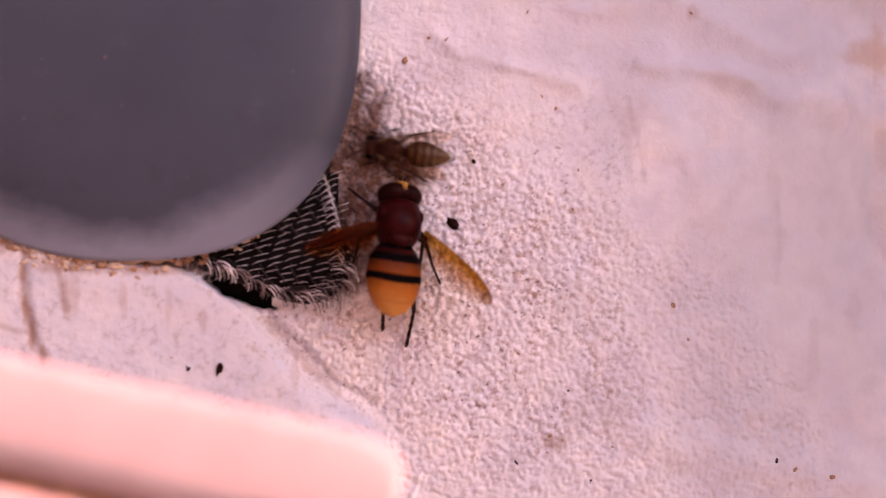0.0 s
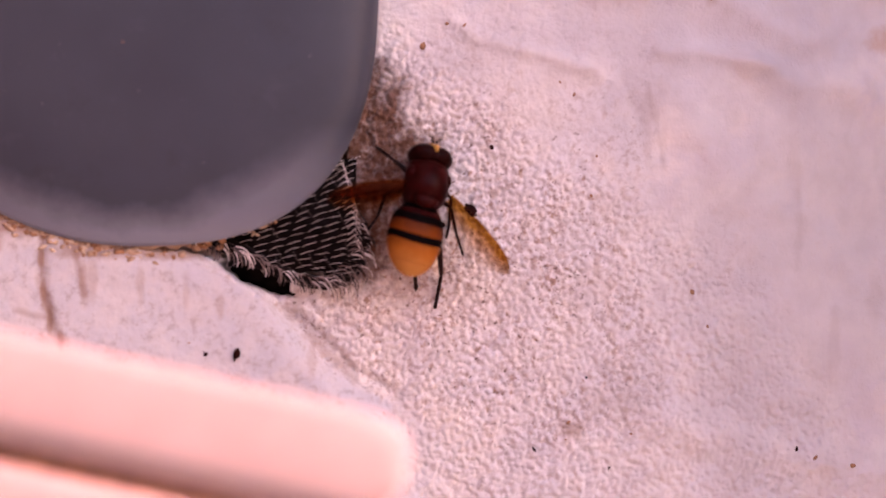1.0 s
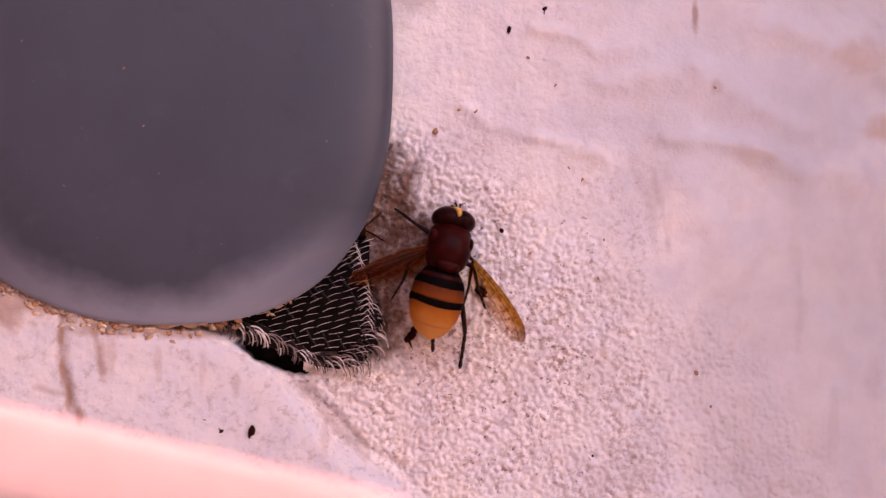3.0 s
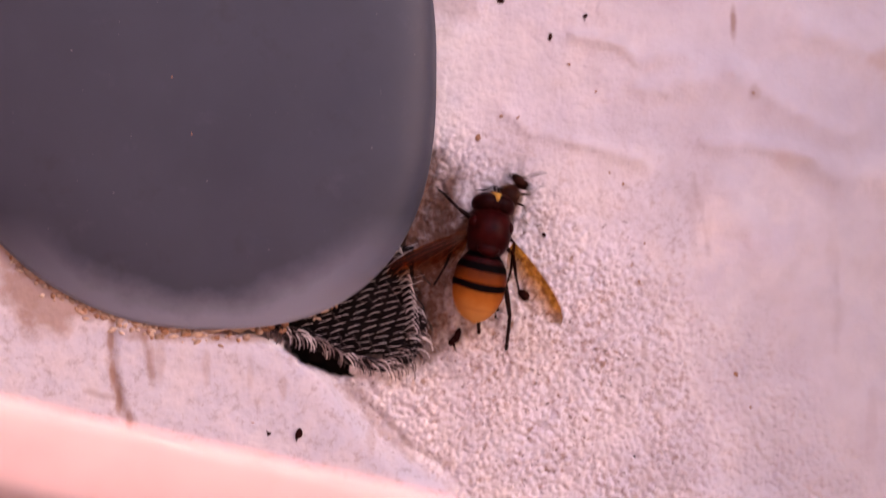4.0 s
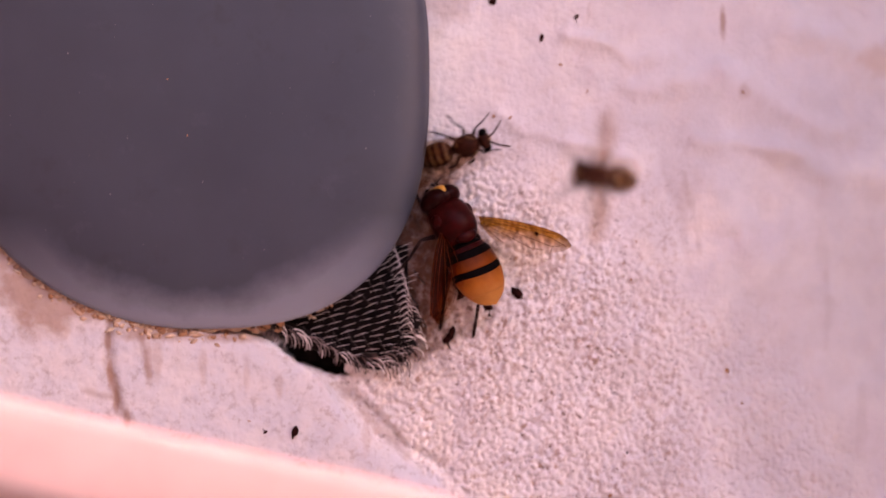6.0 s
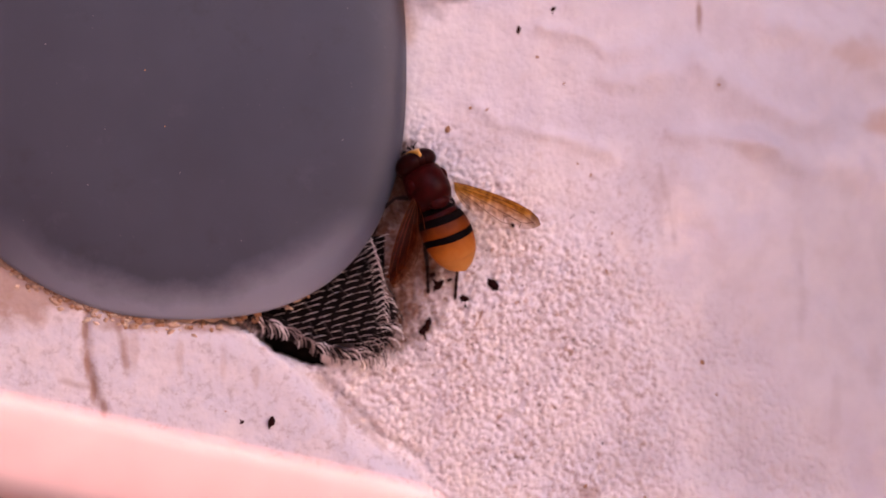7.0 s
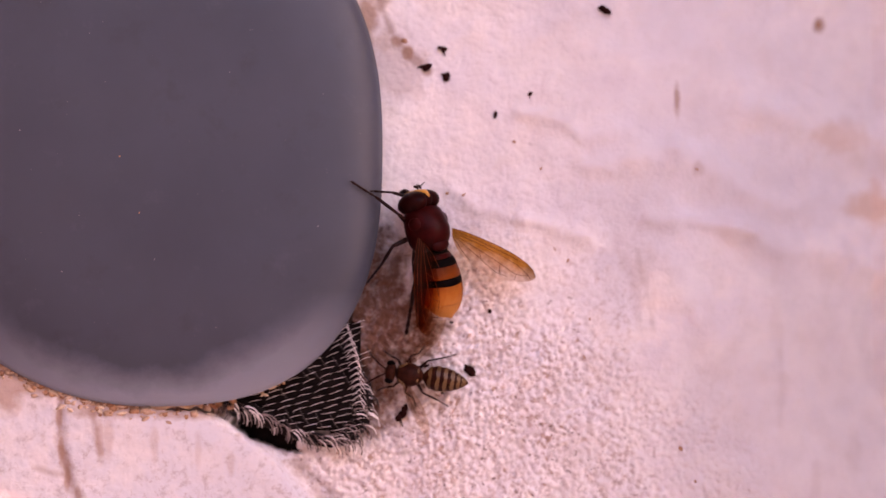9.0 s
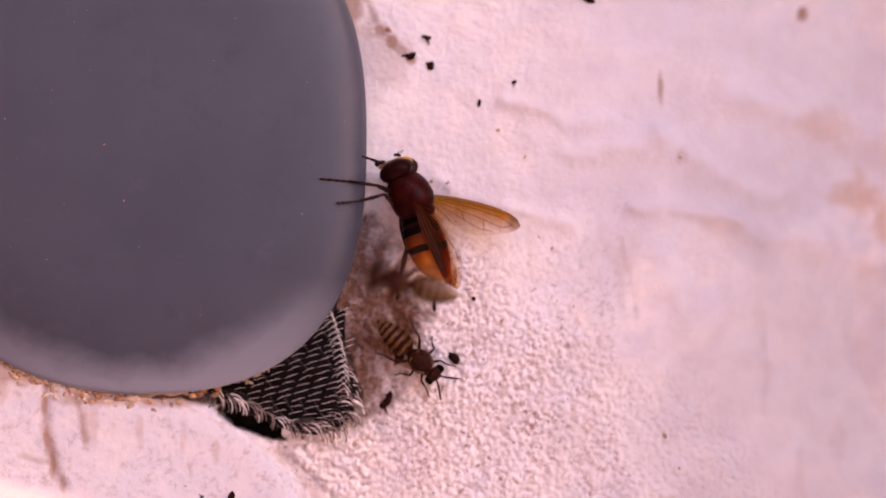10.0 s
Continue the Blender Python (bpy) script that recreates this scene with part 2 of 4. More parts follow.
def plastic_material():
    m, nt, b = material("grey_plastic")
    co = coords(nt)
    broad = noise_tex(nt, co, 60, 3)
    fine = noise_tex(nt, co, 900, 3)
    c = ramp(nt, broad, (0.35, (0.036, 0.043, 0.062)), (0.7, (0.043, 0.051, 0.073)))
    scuff = ramp(nt, noise_tex(nt, co, 170, 5, 0.7), (0.60, 0.0), (0.72, 0.3))
    c = mix(nt, scuff, c, (0.068, 0.072, 0.095))
    smudge = ramp(nt, noise_tex(nt, co, 95, 5, 0.65), (0.58, 0.0), (0.70, 0.5))
    c = mix(nt, smudge, c, (0.030, 0.033, 0.045))
    # light from below on the lower rim, painted as a pale ragged band
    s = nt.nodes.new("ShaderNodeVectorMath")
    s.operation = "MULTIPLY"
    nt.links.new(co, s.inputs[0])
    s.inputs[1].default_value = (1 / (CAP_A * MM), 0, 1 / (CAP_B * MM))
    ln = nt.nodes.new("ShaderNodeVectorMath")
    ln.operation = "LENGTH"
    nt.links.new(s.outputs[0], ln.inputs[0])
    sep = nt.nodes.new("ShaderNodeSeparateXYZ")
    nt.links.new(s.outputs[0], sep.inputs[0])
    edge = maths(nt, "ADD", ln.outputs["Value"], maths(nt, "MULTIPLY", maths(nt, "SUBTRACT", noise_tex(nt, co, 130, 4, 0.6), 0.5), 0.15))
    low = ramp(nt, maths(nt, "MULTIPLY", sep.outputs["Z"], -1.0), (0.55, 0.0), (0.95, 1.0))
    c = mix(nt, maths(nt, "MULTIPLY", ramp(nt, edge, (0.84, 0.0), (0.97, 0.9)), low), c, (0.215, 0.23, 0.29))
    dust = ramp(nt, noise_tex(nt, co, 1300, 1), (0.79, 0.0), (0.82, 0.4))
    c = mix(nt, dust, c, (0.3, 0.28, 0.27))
    nt.links.new(c, b.inputs["Base Color"])
    nt.links.new(ramp(nt, broad, (0.3, 0.50), (0.7, 0.58)), b.inputs["Roughness"])
    b.inputs["Specular IOR Level"].default_value = 0.38
    bump(nt, b, fine, 0.00003, 0.5)
    return m


def simple(name, colour, rough=0.5, metal=0.0, vary=0.25, scale=900, spec=0.5, coat=0.0):
    m, nt, b = material(name)
    co = coords(nt)
    n = noise_tex(nt, co, scale, 3)
    lo = tuple(max(0.0, k * (1 - vary)) for k in colour)
    hi = tuple(min(1.0, k * (1 + vary)) for k in colour)
    nt.links.new(ramp(nt, n, (0.3, lo), (0.7, hi)), b.inputs["Base Color"])
    b.inputs["Roughness"].default_value, b.inputs["Metallic"].default_value = rough, metal
    b.inputs["Specular IOR Level"].default_value = spec
    b.inputs["Coat Weight"].default_value = coat
    bump(nt, b, n, 0.00004, 0.6)
    return m


def tergite_material():
    """Abdomen of the hoverfly: orange, with a browner blush to the front and a paler tip, by its own length."""
    m, nt, b = material("orange_cuticle")
    co = coords(nt)
    sep = nt.nodes.new("ShaderNodeSeparateXYZ")
    nt.links.new(co, sep.inputs[0])
    along = maths(nt, "MULTIPLY", sep.outputs["Y"], -1000 / 16.0)
    n = noise_tex(nt, co, 700, 3)
    a = maths(nt, "ADD", along, maths(nt, "MULTIPLY", maths(nt, "SUBTRACT", n, 0.5), 0.12))
    c = ramp(nt, a, (0.24, (0.022, 0.004, 0.002)), (0.40, (0.060, 0.010, 0.002)), (0.53, (0.15, 0.029, 0.003)), (0.60, (0.16, 0.033, 0.004)), (0.74, (0.31, 0.088, 0.013)), (0.97, (0.42, 0.17, 0.045)))
    nt.links.new(c, b.inputs["Base Color"])
    b.inputs["Roughness"].default_value = 0.44
    b.inputs["Specular IOR Level"].default_value = 0.06
    bump(nt, b, noise_tex(nt, co, 3000, 2), 0.00003, 0.5)
    return m


def wing_material(name, warm, stain, cover_front, cover_rear=0.06, rear=(0.92, 0.87, 0.82)):
    """A wing's membrane: amber at its root and front edge, clear and greyish at the rear, smoky at the tip."""
    m, nt, b = material(name)
    co = coords(nt)
    sep = nt.nodes.new("ShaderNodeSeparateXYZ")
    nt.links.new(co, sep.inputs[0])
    n = noise_tex(nt, co, 350, 3)
    back = maths(nt, "ADD", maths(nt, "MULTIPLY", sep.outputs["Y"], -1000 / 6.0), maths(nt, "MULTIPLY", maths(nt, "SUBTRACT", n, 0.5), 0.35))
    out = maths(nt, "MULTIPLY", sep.outputs["X"], 1000 / 18.0)
    tip = maths(nt, "MULTIPLY", ramp(nt, out, (0.80, 0.0), (0.88, 1.0)), ramp(nt, back, (0.15, 1.0), (0.6, 0.3)))
    nt.links.new(mix(nt, tip, warm, (0.06, 0.025, 0.015)), b.inputs["Base Color"])
    b.inputs["Roughness"].default_value = 0.3
    b.inputs["Specular IOR Level"].default_value = 0.12
    cover = maths(nt, "MAXIMUM", ramp(nt, back, (0.0, min(1.0, cover_front * 4)), (0.22, cover_front), (0.7, cover_rear)), maths(nt, "MULTIPLY", tip, 0.6))
    clear = nt.nodes.new("ShaderNodeBsdfTransparent")
    nt.links.new(ramp(nt, back, (0.12, stain), (0.42, tuple(0.6 * a + 0.4 * b for a, b in zip(stain, rear))), (0.72, rear)), clear.inputs["Color"])
    both = nt.nodes.new("ShaderNodeMixShader")
    nt.links.new(cover, both.inputs[0])
    nt.links.new(clear.outputs[0], both.inputs[1])
    nt.links.new(b.outputs[0], both.inputs[2])
    nt.links.new(both.outputs[0], nt.nodes["Material Output"].inputs["Surface"])
    return m


LEDGE_CRACK = [(-72.9, 0.5), (-73.6, -3.9), (-73.2, -9.9), (-71.9, -14.9), (-69.9, -18.4)]
PLASTER = plaster_material()
PLASTIC = plastic_material()
CUTICLE = simple("red_brown_cuticle", (0.024, 0.0017, 0.0016), 0.36, vary=0.5, scale=420, spec=0.05)
BLACK = simple("black_cuticle", (0.0024, 0.0012, 0.0012), 0.6, spec=0.02)
EYE_RED = simple("dark_red_eye", (0.014, 0.002, 0.0018), 0.3, vary=0.2, spec=0.04)
YELLOW = simple("yellow_cuticle", (0.46, 0.22, 0.03), 0.45)
ORANGE = tergite_material()
LEG = simple("leg_brown", (0.016, 0.005, 0.004), 0.4, spec=0.1)
VEIN = simple("vein_brown", (0.075, 0.018, 0.006), 0.6, spec=0.03)
WING_AMBER = wing_material("amber_wing", (0.05, 0.010, 0.004), (0.64, 0.28, 0.045), 0.05, 0.02, (0.93, 0.86, 0.80))
WING_SMOKE = wing_material("smoky_wasp_wing", (0.12, 0.05, 0.03), (0.82, 0.68, 0.58), 0.06, 0.05, (0.90, 0.82, 0.75))
WASP_BLACK = simple("wasp_black", (0.026, 0.007, 0.004), 0.45, vary=0.5, spec=0.04)
WASP_YELLOW = simple("wasp_yellow", (0.095, 0.037, 0.005), 0.42)
WIRE = simple("dull_tinned_wire", (0.72, 0.66, 0.64), 0.36, metal=0.55, vary=0.3, scale=600)
FRAY = simple("greyed_wire_ends", (0.22, 0.165, 0.155), 0.5, metal=0.5, vary=0.4, scale=500)
WIRE_DARK = simple("tarnished_wire", (0.03, 0.021, 0.019), 0.5, metal=0.7, vary=0.4, scale=500)
# near-black, painted for the shade in the hole and between the strands
HOLE_SHADE = simple("painted_hole_shade", (0.012, 0.008, 0.0075), 0.95, vary=0.4, scale=400, spec=0.1)
CRUMB = simple("dried_dropping", (0.018, 0.0045, 0.0036), 0.8, spec=0.04, vary=0.5, scale=1200)
RUSTY = simple("rusty_grit", (0.30, 0.15, 0.08), 0.9, vary=0.5, scale=600)
CRUST = simple("tan_sealant_crust", (0.38, 0.25, 0.17), 0.85, vary=0.6, scale=240)
CHIP = simple("pale_chip", (0.75, 0.7, 0.66), 0.6)
LIMEWASH = simple("limewashed_wood", (0.40, 0.335, 0.345), 0.85, vary=0.10, scale=60)
SAND = simple("pale_sandy_crumb", (0.52, 0.38, 0.27), 0.9, vary=0.4, scale=500)
UNSEEN_PALE = simple("pale_unseen_parts", (0.55, 0.5, 0.46), 0.6, vary=0.15, scale=30)
UNSEEN_DARK = simple("dark_unseen_parts", (0.05, 0.045, 0.04), 0.8, vary=0.3, scale=12)
EARTH = simple("pale_bounce_ground", (0.44, 0.50, 0.49), 0.95, vary=0.2, scale=60)


# ---- building helpers
def wall_point(u, v, h=0.0):
    """A place on the wall: u mm to the right, v mm up, h mm out of the wall."""
    return Vector((u * MM, -h * MM, BASE + v * MM))


def on_wall(u, v, h, heading=0, roll=0, pitch=0):
    """The pose of a creature on the wall: its back faces out, heading turns its head to the left from straight up."""
    m = pose(0, 0, 0, 90) @ pose(0, 0, 0, 0, 0, heading) @ pose(0, 0, 0, 0, roll) @ pose(0, 0, 0, pitch)
    return Matrix.Translation(wall_point(u, v, h)) @ m


def mesh_of(name, bm, mat, smooth=True):
    bmesh.ops.recalc_face_normals(bm, faces=bm.faces)
    me = bpy.data.meshes.new(name)
    bm.to_mesh(me)
    bm.free()
    me.materials.append(mat)
    me.polygons.foreach_set("use_smooth", [smooth] * len(me.polygons))
    return me


def part(name, bm, mat, parent=None, label="", smooth=True, scale=MM):
    """Links a bmesh, drawn in millimetres, as one mesh object under a thing or part."""
    if scale != 1:
        bmesh.ops.scale(bm, vec=(scale,) * 3, verts=bm.verts)
    ob = new(name, mesh_of(name, bm, mat, smooth))
    ob.parent = parent
    return tagged(ob, label)


def loft(bm, rings, n=20, cap=True):
    """Rings (x, y, z, rx, rz) of ellipses across the y axis, joined end to end."""
    loops = []
    for x, y, z, rx, rz in rings:
        loops.append([bm.verts.new((x + rx * math.cos(2 * math.pi * k / n), y, z + rz * math.sin(2 * math.pi * k / n))) for k in range(n)])
    for a, b in zip(loops, loops[1:]):
        for k in range(n):
            bm.faces.new((a[k], a[(k + 1) % n], b[(k + 1) % n], b[k]))
    if cap:
        bm.faces.new(loops[0])
        bm.faces.new(loops[-1][::-1])
    return bm


def tube(bm, points, radii, n=6):
    """A round bar through the points, with a radius at each."""
    pts = [Vector(p) for p in points]
    loops = []
    for i, p in enumerate(pts):
        way = (pts[min(i + 1, len(pts) - 1)] - pts[max(i - 1, 0)]).normalized()
        side = way.cross(Vector((0.12, 0.31, 0.94)))
        side = side.normalized() if side.length > 1e-4 else way.orthogonal().normalized()
        up = side.cross(way)
        r = radii[i] if isinstance(radii, (list, tuple)) else radii
        loops.append([bm.verts.new(p + r * (math.cos(2 * math.pi * k / n) * side + math.sin(2 * math.pi * k / n) * up)) for k in range(n)])
    for a, b in zip(loops, loops[1:]):
        for k in range(n):
            bm.faces.new((a[k], a[(k + 1) % n], b[(k + 1) % n], b[k]))
    bm.faces.new(loops[0][::-1])
    bm.faces.new(loops[-1])
    return bm


def ellipsoid(bm, centre, radii, rot=None, u=18, v=12):
    m = Matrix.Translation(centre) @ (rot or Matrix()) @ Matrix.Diagonal((*radii, 1))
    bmesh.ops.create_uvsphere(bm, u_segments=u, v_segments=v, radius=1, matrix=m)
    return bm


def lumpy(bm, radii, seed, u=10, v=7):
    ellipsoid(bm, (0, 0, 0), radii, None, u, v)
    rs = random.Random(seed)
    for vert in bm.verts:
        vert.co *= rs.uniform(0.78, 1.2)
    return bm


def box(bm, lo, hi):
    lo, hi = Vector(lo), Vector(hi)
    bmesh.ops.create_cube(bm, size=1, matrix=Matrix.Translation((lo + hi) / 2) @ Matrix.Diagonal((*(hi - lo), 1)))
    return bm


# ---- the wall: one sheet, finely modelled round the hole
def lattice(seed, x, z, cell):
    """Smooth noise from -1 to 1 on a lattice of that cell, in mm."""
    rs = np.random.RandomState(seed)
    t = rs.rand(257, 257) * 2 - 1
    a, b = x / cell + 1000.3, z / cell + 1000.7
    i, j = np.floor(a).astype(int), np.floor(b).astype(int)
    fa, fb = a - i, b - j
    fa, fb = fa * fa * (3 - 2 * fa), fb * fb * (3 - 2 * fb)
    i, j, i1, j1 = i % 257, j % 257, (i + 1) % 257, (j + 1) % 257
    return (t[i, j] * (1 - fa) + t[i1, j] * fa) * (1 - fb) + (t[i, j1] * (1 - fa) + t[i1, j1] * fa) * fb


def step(x, a, b):
    t = np.clip((x - a) / (b - a), 0, 1)
    return t * t * (3 - 2 * t)


def wall_height(u, v, mortar=False):
    """How far the plaster stands out, in mm, at u, v in mm; or where it is mortar, from 0 to 1."""
    wob = lattice(1, u, v, 9) * 1.3 + lattice(2, u, v, 4) * 0.6
    ra, rb, rc, rd = u * 0.8 - v * 0.6, u * 0.6 + v * 0.8, u * 0.34 + v * 0.94, u * 0.94 - v * 0.34
    near = np.exp(-((u - 0) ** 2 + (v - 20) ** 2) / 160.0 ** 2)
    h = (lattice(3, u, v, 34) * 1.5 + lattice(4, u, v, 13) * 0.5) * near * (0.12 + 0.88 * step(v, -22, 4))
    # the wall falls away to the right
    h -= 0.0066 * np.clip(u - 14 - 12 * step(-v, -5, 25), 0, 66) ** 2 * near
    h -= 0.05 * np.clip(v - 30, 0, 80) * near
    # coarse stippled plaster beside the hole, smoother towards the upper right
    edge = (u + 1.5 * np.maximum(v, 0) + 0.55 * np.minimum(v, 0) - 37 - 8 * step(-v, 0, 12) + wob * 2) / 1.414
    stip = (1 - step(edge, -2, 9)) * (1 - 0.85 * step(u + 0.15 * v + lattice(16, ra, rb, 13) * 7 + wob * 1.6, 58, 70))
    stip = np.maximum(stip, 0.14 * (1 - step(u, 15, 34)) + 0.04)
    grain = lattice(5, ra, rb, 0.52) * 0.46 + lattice(6, rc, rd, 0.80) * 0.44 + lattice(7, rb, ra, 1.7) * 0.24 - 1.0 * np.maximum(lattice(12, rd, rc, 0.9) - 0.35, 0) + 0.5 * np.maximum(lattice(17, ra, rb, 1.1) - 0.3, 0)
    h += (lattice(18, ra, rb, 2.8) * 0.14 + lattice(19, rc, rd, 5.5) * 0.34 + 0.6 * np.maximum(lattice(20, rd, rc, 3.4) - 0.55, 0)) * step(u + 0.6 * v, 24, 44) * near
    # trowelled ridges and creases in the smooth part
    for u0, v0, u1, v1, w, k in ((-2, 37, 12, 33, 1.3, 0.7), (12, 33, 24, 29, 1.5, 0.8), (24, 42, 40, 45, 2.5, 1.5), (40, 45, 64, 36, 3.0, 1.8), (36, 33, 56, 31, 2.0, 1.4), (52, 31, 90, 22, 3.0, 2.0), (28, 32, 34, 8, 1.6, -0.35), (36, -34, 78, -44, 3, 1.8), (55, 55, 95, 45, 4, 2.0), (42, 22, 62, -5, 5, 1.2), (12, 52, 30, 48, 2.0, 1.0)):
        du, dv = u1 - u0, v1 - v0
        s = np.clip(((u - u0) * du + (v - v0) * dv) / (du * du + dv * dv), 0, 1)
        d = np.hypot(u - u0 - s * du + wob, v - v0 - s * dv + wob)
        h += k * np.exp(-(d / w) ** 2)
    for (u0, v0), (u1, v1) in zip(LEDGE_CRACK, LEDGE_CRACK[1:]):
        du, dv = u1 - u0, v1 - v0
        s = np.clip(((u - u0) * du + (v - v0) * dv) / (du * du + dv * dv), 0, 1)
        h -= 0.16 * np.exp(-(np.hypot(u - u0 - s * du + wob * 0.4, v - v0 - s * dv) / 1.1) ** 2)
    # mortar lump under the housing, its rim broken off round, swelling towards the lower left
    eu = np.array([-400, -110, -97, -88, -80, -73, -62, -52, -45, -38, -31, -26.5, -24, -18, -13, -8, -6, -5, 0, 400])
    ev = np.array([150, 36.0, 18.5, 10.0, 5.6, 2.6, -0.6, -1.8, -3.8, -8.0, -12.5, -18, -21.5, -26, -28.5, -34, -40, -50, -130, -400.0])
    rim = sum(np.interp(u + k, eu, ev) for k in (-3, -1.5, 0, 1.5, 3)) / 5
    slope = (np.interp(u + 5, eu, ev) - np.interp(u - 5, eu, ev)) / 10
    inside = (rim - v) / np.sqrt(1 + slope ** 2) + wob * 0.45
    merge = step(u, -25, -9)
    h += grain * stip * 0.68 * (1 - 0.95 * step(inside, 0, 2.5))
    h -= 1.1 * np.exp(-((inside + 1.1) / 0.9) ** 2) * step(u, -34, -29) * (1 - step(u, -14, -5))
    lump = (step(inside, -0.5, 1.5 + 2.5 * step(u, -37, -26)) * 4.6 + step(inside, 0, 5) * 1.0) * (1 - merge) + step(inside, -1.5, 9) * 5.6 * merge
    low = np.clip(-v - 14 - 0.30 * (u + 45), 0, 45)
    lump += step(inside, 0, 9) * (0.05 * low + lattice(8, u, v, 6) * 0.22 + lattice(9, u, v, 1.8) * 0.10 + lattice(21, ra, rb, 0.7) * 0.04)
    h += lump * near
    if mortar:
        return step(inside, -0.5, 2.5)
    # the hole behind the housing, and the gap that shows under the braid
    slot = np.hypot(((u + 37) * 0.94 - (v + 7.0) * 0.34) / 6.5, ((u + 37) * 0.34 + (v + 7.0) * 0.94) / 2.4) + wob * 0.16 + lattice(15, u, v, 1.1) * 0.18
    hole = np.minimum(np.minimum(np.hypot((u + 57) / 37, (v - 45) / 40), np.hypot((u + 33) / 15, (v - 3.5) / 9.5)), slot) + wob * 0.03
    hole = np.minimum(hole, np.hypot((u + 25) / 4.8, (v - 16) / 8) + wob * 0.05)
    h -= 26 * (1 - step(hole, 0.86, 1.04))
    return h


def make_wall():
    def axis(lo, hi, fine):
        core = np.arange(lo, hi + 0.01, fine)
        grow = np.cumsum(fine * 1.22 ** np.arange(1, 40))
        left = lo - grow[grow < 1800]
        right = hi + grow[grow < 1800]
        return np.concatenate([left[::-1], core, right])

    us = axis(-96, 106, 0.25)
    vs = axis(-62, 88, 0.25)
    vs = vs[vs > -BASE * 1000 - 20]
    u, v = np.meshgrid(us, vs)
    h = wall_height(u, v)
    co = np.stack([u * MM, -h * MM, v * MM], -1).reshape(-1, 3)
    nu, nv = len(us), len(vs)
    idx = np.arange(nu * nv).reshape(nv, nu)
    quads = np.stack([idx[:-1, :-1], idx[:-1, 1:], idx[1:, 1:], idx[1:, :-1]], -1).reshape(-1, 4)
    me = bpy.data.meshes.new("wall")
    me.vertices.add(len(co))
    me.vertices.foreach_set("co", co.ravel())
    me.loops.add(quads.size)
    me.loops.foreach_set("vertex_index", quads.ravel())
    me.polygons.add(len(quads))
    me.polygons.foreach_set("loop_start", np.arange(len(quads)) * 4)
    me.update(calc_edges=True)
    me.polygons.foreach_set("use_smooth", [True] * len(quads))
    me.attributes.new("mortar", "FLOAT", "POINT").data.foreach_set("value", wall_height(u, v, True).ravel().astype(np.float32))
    me.materials.append(PLASTER)
    ob = new("wall_north", me)
    ob.location.z = BASE
    return tagged(ob, "rough white plastered wall, stained brown round a hole", "wall", kind="structure")


def height_at(u, v):
    return float(wall_height(np.array([float(u)]), np.array([float(v)]))[0])


make_wall()
# unseen ground close below, pale and bluish, added to bounce light upwards
bm = bmesh.new()
box(bm, (-20, -30, -0.3), (20, 0.02, -0.02))
tagged(part("ground", bm, EARTH, scale=1), "unseen ground at the foot of the wall, tinted to bounce light", "ground", kind="structure")


# ---- added outside the view to keep the sun off the wall and limit sky light: a slab overhead, two dark walls and a board standing out
def slab(name, lo, hi, mat, label, category):
    ob = part(name, box(bmesh.new(), lo, hi), mat, smooth=False, scale=1)
    return tagged(ob, label, category, kind="structure")


slab("soffit", (-0.42, -0.60, 1.30), (1.6, -0.02, 1.33), UNSEEN_PALE, "unseen slab overhead, added to block sky light", "soffit")
slab("added_wall_west", (-0.62, -1.6, -0.02), (-0.42, -0.03, 3.0), UNSEEN_DARK, "unseen dark wall, added to block light from the left", "wall")
slab("added_wall_south", (-1.2, -1.7, -0.02), (2.2, -1.5, 0.9), UNSEEN_DARK, "unseen dark wall opposite, added to cut light from the front", "wall")
slab("sun_block_board", (0.22, -0.125, -0.01), (0.245, 0.05, 1.30), UNSEEN_PALE, "unseen board, added to keep the sun off the wall", "board")


# ---- the sunlit rail that crosses in front of the wall, low on the left
def make_rail():
    top = new("sunlit_rail")
    top.matrix_basis = Matrix.Translation(wall_point(-4.8, -27.6, 85)) @ pose(0, 0, 0, 0, 12.2, 0)

    def bar(name, z0, z1, deep, mat, label, end=0.0):
        """A rounded bar running to the left, with a rounded free end cut back behind."""
        n, loops = 28, []
        for x, k in ((0.0 + end, 0.50), (-0.8 + end, 0.72), (-2.2 + end, 0.87), (-4.2 + end, 0.96), (-7.0 + end, 1.0), (-60, 1.0), (-120, 1.0), (-190, 1.0)):
            loop = []
            for j in range(n):
                a = 2 * math.pi * j / n
                c, q = math.cos(a), math.sin(a)
                wave = 0.25 * math.sin(x * 0.13 + z0)
                y = -deep / 2 * math.copysign(abs(c) ** 0.35, c)
                loop.append(bm.verts.new((x - (0.8 * (y + deep / 2) if x > -8 else 0.0), y, (z0 + z1) / 2 + wave - 0.45 * (y + deep / 2) + (z1 - z0) / 2 * k * math.copysign(abs(q) ** 0.35, q))))
            loops.append(loop)
        for a, b in zip(loops, loops[1:]):
            for j in range(n):
                bm.faces.new((a[j], a[(j + 1) % n], b[(j + 1) % n], b[j]))
        bm.faces.new(loops[0][::-1])
        bm.faces.new(loops[-1])
        return part(name, bm, mat, top, label)

    # the web's darker colour stands for shade in the gap between the strips
    for name, z0, z1, deep, mat, label, end in (("upper_strip", -13.6, 1.5, 16, LIMEWASH, "pale limewashed upper strip", 0.0), ("lower_strip", -36, -16.8, 16, LIMEWASH, "pale limewashed lower strip", 1.0), ("web", -21, -9, 5, RUSTY, "web between the strips, dark for the groove's shade", -9.0)):
        bm = bmesh.new()
